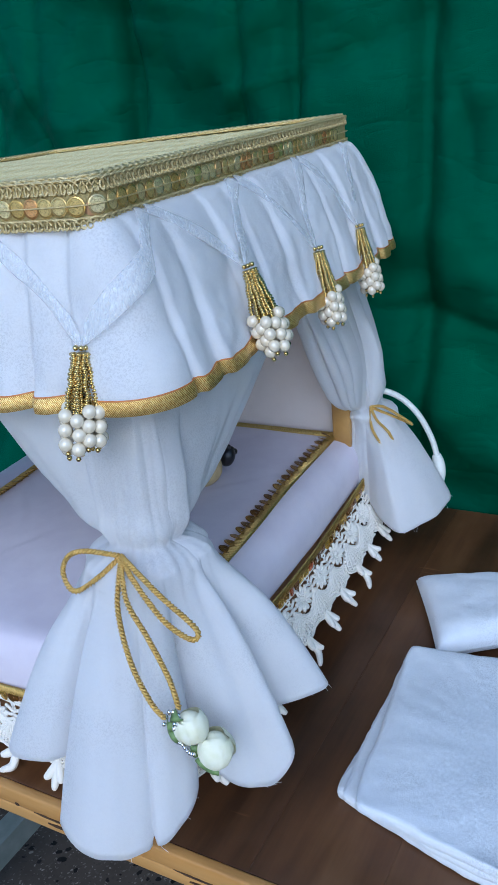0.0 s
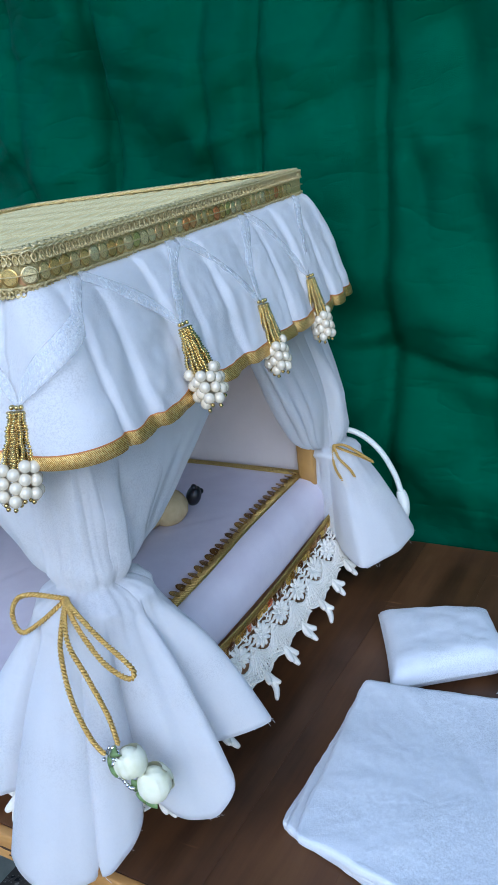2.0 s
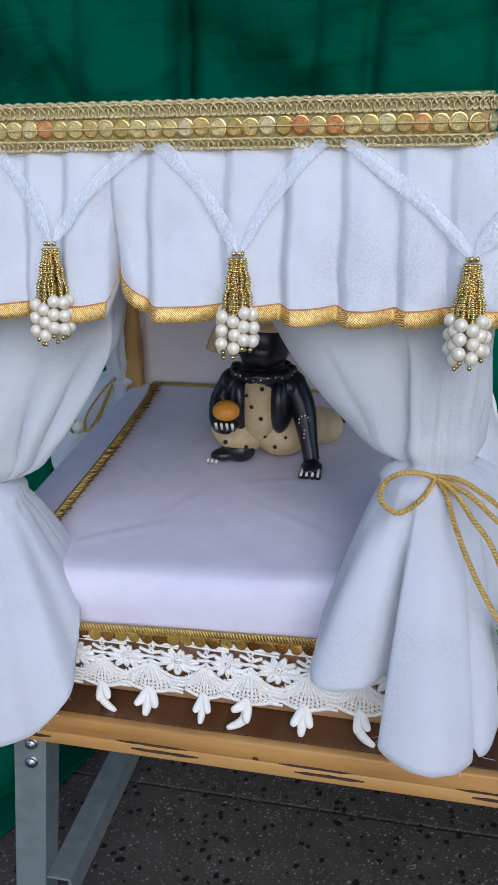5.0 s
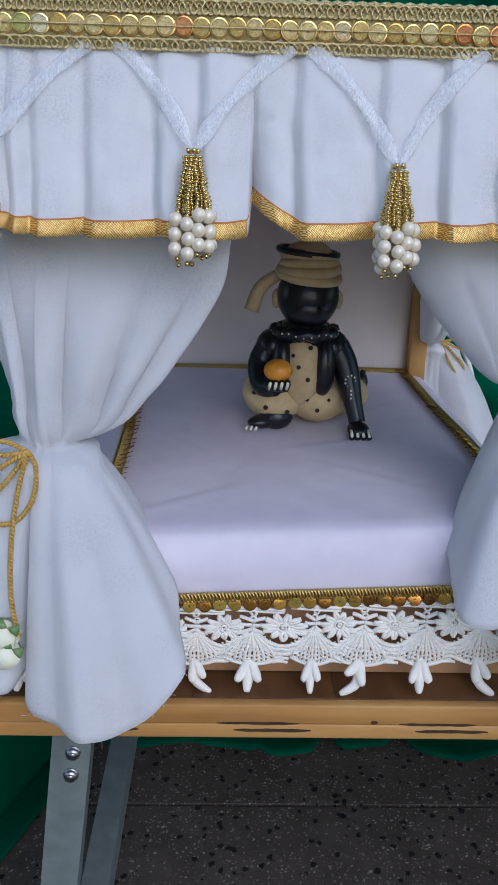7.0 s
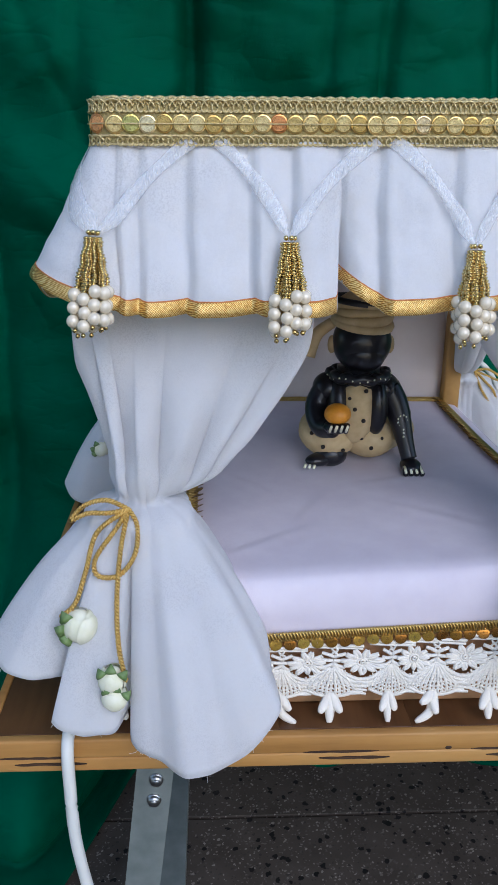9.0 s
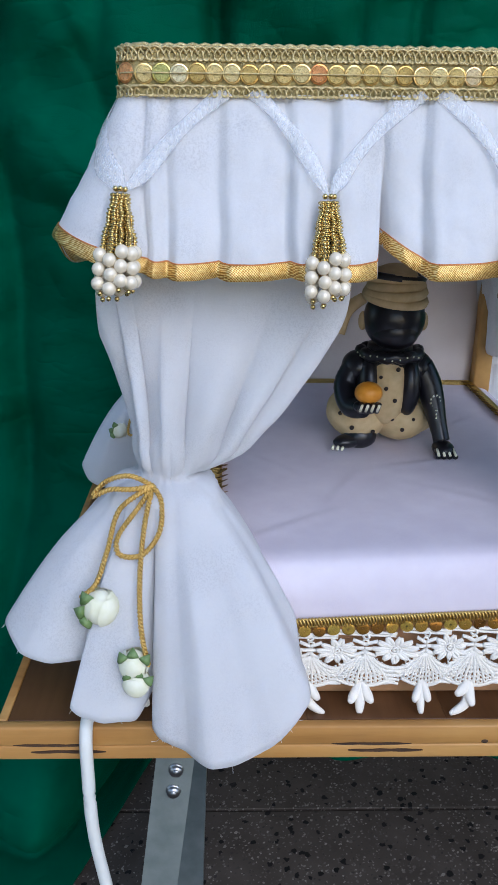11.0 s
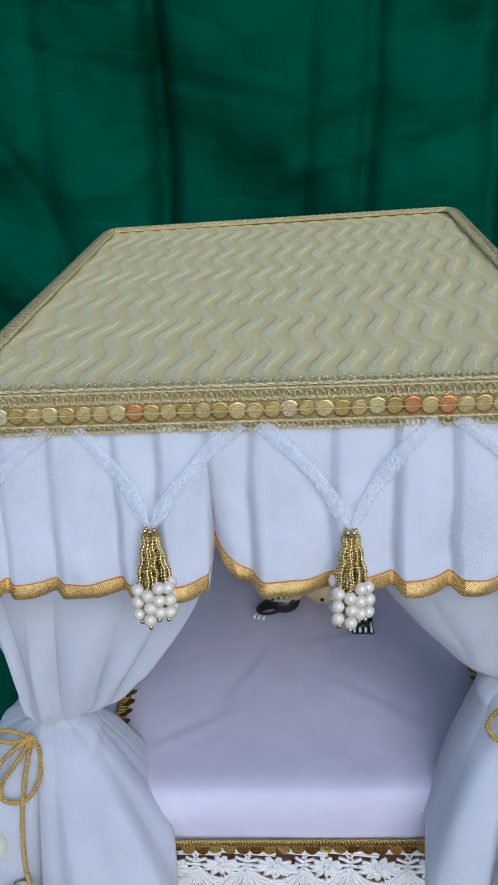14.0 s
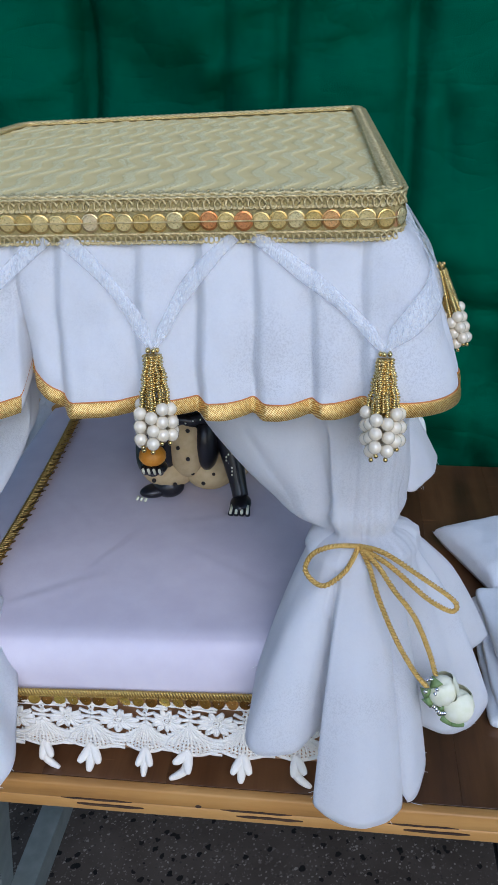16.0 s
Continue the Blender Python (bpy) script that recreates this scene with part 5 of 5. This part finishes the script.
# ---- figurine ----
def build_figurine():
    sh = Shape()
    sh.slot = 0
    e = lambda *a: Euler([radians(q) for q in a]).to_matrix()
    cx, cy, z = 0.019, 0.158, 0.4115
    # head, ears and neck
    sh.ball((cx + 0.002, cy - 0.002, z + 0.100), (0.0222, 0.0215, 0.0232), 28, 20)
    sh.ball((cx + 0.002, cy - 0.007, z + 0.092), (0.0178, 0.0168, 0.0150), 22, 14)
    for sx in (-1, 1):
        sh.slot = 1
        sh.ball((cx + 0.002 + sx * 0.0222, cy + 0.001, z + 0.097), (0.0034, 0.0050, 0.0070), 12, 8)
        sh.slot = 0
    sh.tube([(cx, cy, z + 0.06), (cx + 0.001, cy, z + 0.08)], 0.0165, 18)
    # shoulders, jacket sides and arms
    for sx in (-1, 1):
        sh.ball((cx + sx * 0.0215, cy + 0.002, z + 0.0625), (0.0125, 0.0140, 0.0125), 16, 12)
        sh.ball((cx + sx * 0.0150, cy - 0.004, z + 0.050), (0.0095, 0.0165, 0.0240), 16, 12)
    sh.tube(spline([(cx + 0.024, cy, z + 0.064), (cx + 0.032, cy - 0.004, z + 0.048), (cx + 0.0375, cy - 0.012, z + 0.026), (cx + 0.041, cy - 0.018, z + 0.011)], 6), lambda t: 0.0100 - 0.0036 * t + 0.0008 * math.sin(6 * t), 16)
    sh.ball((cx + 0.0415, cy - 0.022, z + 0.0068), (0.0082, 0.0110, 0.0056), 16, 10)
    for k in range(4):
        sh.tube([(cx + 0.0360 + 0.0037 * k, cy - 0.025, z + 0.0072), (cx + 0.0353 + 0.0042 * k, cy - 0.0345, z + 0.0044)], 0.0021, 8)
    sh.tube(spline([(cx - 0.023, cy, z + 0.064), (cx - 0.031, cy - 0.004, z + 0.050), (cx - 0.029, cy - 0.018, z + 0.038), (cx - 0.021, cy - 0.031, z + 0.040)], 6), lambda t: 0.0098 - 0.0030 * t, 16)
    sh.ball((cx - 0.0195, cy - 0.034, z + 0.0425), (0.0098, 0.0092, 0.0050), 16, 10)
    for k in range(4):
        sh.tube([(cx - 0.0255 + 0.0040 * k, cy - 0.040, z + 0.0405), (cx - 0.0250 + 0.0040 * k, cy - 0.0450, z + 0.0475)], 0.0019, 8)
    # foot peeping out
    sh.ball((cx - 0.027, cy - 0.008, z + 0.0075), (0.0130, 0.0078, 0.0052), 16, 10, e(0, 0, 28))
    sh.ball((cx - 0.018, cy - 0.004, z + 0.010), (0.0130, 0.0100, 0.0095), 16, 10)
    # shirt front, wide trousers and wrapped cap
    sh.slot = 1
    sh.ball((cx - 0.0005, cy - 0.002, z + 0.049), (0.0165, 0.0195, 0.0300), 22, 16)
    sh.ball((cx - 0.019, cy + 0.008, z + 0.025), (0.0240, 0.0240, 0.0200), 20, 14, e(0, 12, 0))
    sh.ball((cx + 0.014, cy + 0.014, z + 0.022), (0.0230, 0.0280, 0.0190), 20, 14)
    sh.ball((cx + 0.030, cy + 0.030, z + 0.020), (0.0170, 0.0220, 0.0180), 18, 12)
    sh.ball((cx + 0.040, cy + 0.046, z + 0.0155), (0.0180, 0.0200, 0.0152), 18, 12, e(0, 0, 40))
    sh.slot = 0
    sh.ball((cx + 0.0545, cy + 0.066, z + 0.0190), (0.0065, 0.0075, 0.0090), 14, 10, e(0, 20, 30))
    for k in range(3):
        sh.ball((cx + 0.0565 + 0.0010 * k, cy + 0.065 + 0.003 * k, z + 0.0275 - 0.0030 * k), 0.0028, 8, 6)
    sh.slot = 1
    for k in range(4):
        zz, rr = z + 0.1145 + 0.0040 * k, 0.0205 - 0.0012 * k
        sh.tube([(cx + 0.002 + rr * math.cos(a), cy + 0.000 + rr * 0.96 * math.sin(a), zz + 0.003 * math.sin(a + k) - 0.002 * math.cos(a)) for a in [2 * math.pi * q / 28 for q in range(28)]], 0.0036 + 0.0005 * (k % 2), 8, closed=True)
    sh.ball((cx + 0.000, cy + 0.003, z + 0.126), (0.0185, 0.0185, 0.0120), 20, 12, e(0, -8, 0))
    sh.tube(spline([(cx - 0.020, cy + 0.004, z + 0.113), (cx - 0.032, cy + 0.002, z + 0.104), (cx - 0.038, cy + 0.000, z + 0.088)], 5), lambda t: 0.0042 + 0.0012 * t, 10)
    sh.slot = 2
    sh.ball((cx - 0.0195, cy - 0.037, z + 0.0535), (0.0100, 0.0096, 0.0078), 18, 12)
    # dark spots printed on the cloth
    sh.slot = 3
    for dx, dy, dz, r in ((0.004, -0.0205, 0.066, 0.0017), (-0.004, -0.0215, 0.052, 0.0016), (0.003, -0.0215, 0.043, 0.0017), (-0.008, -0.0195, 0.060, 0.0014), (-0.0345, -0.0105, 0.030, 0.0017), (-0.026, -0.0150, 0.020, 0.0018), (-0.010, -0.0138, 0.0165, 0.0017), (0.012, -0.0132, 0.018, 0.0017), (0.020, -0.0118, 0.0255, 0.0015), (0.028, 0.0085, 0.026, 0.0016), (-0.038, 0.004, 0.024, 0.0017), (0.004, -0.0125, 0.026, 0.0016), (0.045, 0.030, 0.022, 0.0016), (0.052, 0.044, 0.020, 0.0015)):
        sh.ball((cx + dx, cy + dy, z + dz), (r, r * 0.7, r), 8, 6)
    # pale painted nails, and dotted rounds on the sleeves
    sh.slot = 4
    for k in range(4):
        sh.tube([(cx + 0.0358 + 0.0039 * k, cy - 0.0275, z + 0.0082), (cx + 0.0353 + 0.0042 * k, cy - 0.0352, z + 0.0058)], 0.0011, 6)
        sh.tube([(cx - 0.0255 + 0.0040 * k, cy - 0.0421, z + 0.0415), (cx - 0.0250 + 0.0040 * k, cy - 0.0468, z + 0.0470)], 0.0011, 6)
    for k in range(3):
        sh.tube([(cx - 0.0390 + 0.0034 * k, cy - 0.0160 - 0.0012 * k, z + 0.0062), (cx - 0.0402 + 0.0034 * k, cy - 0.0185 - 0.0010 * k, z + 0.0042)], 0.0011, 6)
    for k in range(9):
        a = 2 * math.pi * k / 9
        sh.ball((cx + 0.0345 + 0.0038 * math.cos(a), cy - 0.0146 + 0.0008 * math.cos(a), z + 0.041 + 0.0042 * math.sin(a)), 0.0008, 6, 4)
    for k in range(3):
        sh.ball((cx + 0.0352, cy - 0.0172 - 0.0008 * k, z + 0.0345 - 0.0026 * k), 0.0008, 6, 4)
    for k in range(14):
        a = math.pi + math.pi * (k + 0.5) / 14
        sh.ball((cx + 0.001 + 0.0245 * math.cos(a), cy - 0.001 + 0.0238 * math.sin(a), z + 0.0745 + 0.0012 * math.sin(5 * k)), 0.0007, 6, 4)
    # frilled collar and cap band
    sh.slot = 0
    sh.tube([(cx + 0.001 + (0.0205 + 0.0012 * math.sin(9 * a)) * math.cos(a), cy - 0.001 + 0.0195 * math.sin(a), z + 0.0745 + 0.0010 * math.sin(11 * a)) for a in [2 * math.pi * k / 48 for k in range(48)]], 0.0044, 8, closed=True)
    sh.tube([(cx + 0.001 + 0.0205 * math.cos(a), cy + 0.002 + 0.0200 * math.sin(a), z + 0.1300 - 0.002 * math.cos(a)) for a in [2 * math.pi * k / 28 for k in range(28)]], 0.0026, 8, closed=True)
    ob = part("figurine", sh, [INK, TAN, ORANGE, CARD_SPOT, PETAL])
    tagged(ob, "small black lacquered figurine in tan cloth with an orange ball", "figurine")


build_figurine()


# ---- loose things on the table ----
def pillow(corners, h, seed, label):
    """A stuffed pillow between its corners, given anticlockwise from the near left one."""
    mid = sum((Vector(q) for q in corners), Vector((0, 0))) / 4
    bl, br, tr, tl = [Vector(q) - mid for q in corners]

    sh = Shape()
    n = 34
    rows_t, rows_b = [], []
    for a in range(n + 1):
        rt, rb = [], []
        for c in range(n + 1):
            u, v = 2 * c / n - 1, 2 * a / n - 1
            u, v = math.copysign(abs(u) ** 0.8, u), math.copysign(abs(v) ** 0.8, v)
            pu = u * (1 - 0.035 * (1 - v * v) * abs(u) ** 4)
            pv = v * (1 - 0.05 * (1 - u * u) * abs(v) ** 4)
            x, y = 0.25 * (bl * (1 - pu) * (1 - pv) + br * (1 + pu) * (1 - pv) + tr * (1 + pu) * (1 + pv) + tl * (1 - pu) * (1 + pv))
            dome = max((1 - abs(u) ** 4.5) * (1 - abs(v) ** 4.5), 0.0) ** 0.40
            wr = 0.07 * noise.noise(Vector((u * 2.2, v * 2.2, seed))) * dome + 0.03 * noise.noise(Vector((u * 6, v * 6, seed + 9))) * dome
            ear = 0.10 * (abs(u * v)) ** 5
            rt.append((x, y, 0.009 + h * (0.66 * dome + wr + ear)))
            rb.append((x, y, 0.009 + h * ear - 0.0086 * dome))
        rows_t.append(rt)
        rows_b.append(rb)
    sh.grid(rows_t)
    sh.grid([r[::-1] for r in rows_b])
    ob = part("small_pillow", sh, PUFF, m=pose(mid.x, mid.y, TOP + 0.0003))
    tagged(ob, label, "pillow", "small pillows on the table")


pillow([(0.262, 0.169), (0.339, 0.224), (0.304, 0.287), (0.220, 0.256)], 0.026, 3, "small plump white fleece pillow lying on the dark table")
pillow([(0.333, 0.188), (0.425, 0.186), (0.440, 0.262), (0.352, 0.252)], 0.026, 8, "second small white fleece pillow lying on the dark table")


def folded_quilt():
    """A fleece quilt folded twice; two thick folded layers with soft rolled edges."""
    t = thing("folded_quilt", (0.318, 0.088, TOP), "folded white fleece quilt in soft layers, lying on the table", "quilt")

    def outline(corners, n=40):
        pts = []
        for k in range(len(corners)):
            a, b = Vector((*corners[k], 0)), Vector((*corners[(k + 1) % len(corners)], 0))
            pts += [a.lerp(b, q / n) for q in range(n)]
        for _ in range(3):
            pts = [(pts[k - 1] + 2 * pts[k] + pts[(k + 1) % len(pts)]) / 4 for k in range(len(pts))]
        return pts

    lower = [(-0.078, -0.056), (0.0, -0.080), (0.14, -0.09), (0.135, 0.082), (0.04, 0.087), (-0.074, 0.073)]
    upper = [(-0.060, -0.073), (0.02, -0.085), (0.142, -0.094), (0.137, 0.080), (0.04, 0.087), (-0.073, 0.073)]
    middle = [(-0.072, -0.064), (0.01, -0.083), (0.141, -0.092), (0.136, 0.081), (0.04, 0.087), (-0.075, 0.072)]
    for corners, z0, h, seed in ((lower, 0.0006, 0.0072, 1), (middle, 0.0072, 0.0068, 4), (upper, 0.0135, 0.0078, 2)):
        pts = outline(corners)
        cen = sum(pts, Vector()) / len(pts)
        prof = [(0.86, 0.0), (0.985, 0.02), (0.998, 0.2), (1.0, 0.5), (0.998, 0.8), (0.990, 0.96), (0.965, 1.0), (0.86, 1.03), (0.72, 1.05), (0.56, 1.05), (0.40, 1.05), (0.24, 1.05), (0.10, 1.05), (0.01, 1.05)]
        rows = []
        for f, zz in prof:
            row = []
            for p in pts:
                q = cen + (p - cen) * f
                edge = (0.0022 * noise.noise(Vector((p.x * 34, p.y * 34, seed))) + 0.0010 * noise.noise(Vector((p.x * 130, p.y * 130, seed)))) * (f > 0.9)
                q = cen + (q - cen) * (1 + edge * 8)
                w = 0.0042 * noise.noise(Vector((q.x * 13, q.y * 13, seed))) + 0.004 * abs(noise.noise(Vector((q.x * 24 + q.y * 9, q.y * 15, seed + 3)))) - 0.001
                w += 0.0012 * smooth01((f - 0.4) / 0.4) * noise.noise(Vector((q.x * 70, q.y * 70, seed)))
                row.append((q.x, q.y, z0 + h * zz + (w if zz > 0.98 else 0.0)))
            rows.append(row)
        sh = Shape().grid(rows, closed=True)
        sh.f.append(tuple(len(sh.v) - len(pts) + k for k in range(len(pts))))
        sh.mi.append(0)
        part("folded_layer", sh, PUFF, t)


folded_quilt()


def cables():
    sh = Shape()
    sh.tube(spline([(-0.180, 0.03, TOP + 0.004), (-0.179, -0.02, TOP + 0.005), (-0.179, -0.043, TOP + 0.001), (-0.1785, -0.048, 0.285), (-0.177, -0.048, 0.24), (-0.168, -0.046, 0.17), (-0.158, -0.05, 0.08), (-0.158, -0.09, 0.012), (-0.17, -0.2, 0.0045), (-0.22, -0.5, 0.0045)], 10), 0.0038, 10)
    ob = part("cable", sh, CREAM_CABLE)
    tagged(ob, "cream plastic cable hanging over the table's front edge", "cable")
    t = thing("cable", (0.2, 0.355, TOP), "cream plastic cable loop behind the tied curtain on the table", "cable")
    sh = Shape()
    sh.tube(spline([(0.150, 0.340, 0.446), (0.164, 0.342, 0.453), (0.180, 0.346, 0.447), (0.195, 0.350, 0.431), (0.206, 0.353, 0.408), (0.211, 0.354, 0.388)], 10), 0.0027, 10)
    part("wire", sh, CREAM_CABLE, t, m=Matrix.Translation((-0.2, -0.355, -TOP)))
    sh = Shape()
    sh.tube(spline([(0.2100, 0.354, 0.392), (0.2118, 0.354, 0.384), (0.2135, 0.352, 0.374), (0.2140, 0.350, 0.366)], 5), lambda f: 0.0030 + 0.0026 * math.sin(math.pi * min(f * 0.9 + 0.1, 1.0)), 12)
    part("end_cap", sh, CREAM_CABLE, t, "cream plastic end cap wrapped in clear tape", m=Matrix.Translation((-0.2, -0.355, -TOP)))


cables()

# ---- floor slabs, last ----
slab = rounded_box("slab", (0.0021, 0.0021, -0.03), (0.5979, 0.5979, 0.0), 0.0002, TERRAZZO, floor, segments=1)
slab_mesh = slab.data
slab.location = (-0.3, 0.2165, 0)
for gx in range(-5, 5):
    for gy in range(-6, 4):
        if (gx, gy) != (0, 0):
            part("slab", slab_mesh, None, floor, m=pose(-0.3 + 0.6 * gx, 0.2165 + 0.6 * gy, 0))
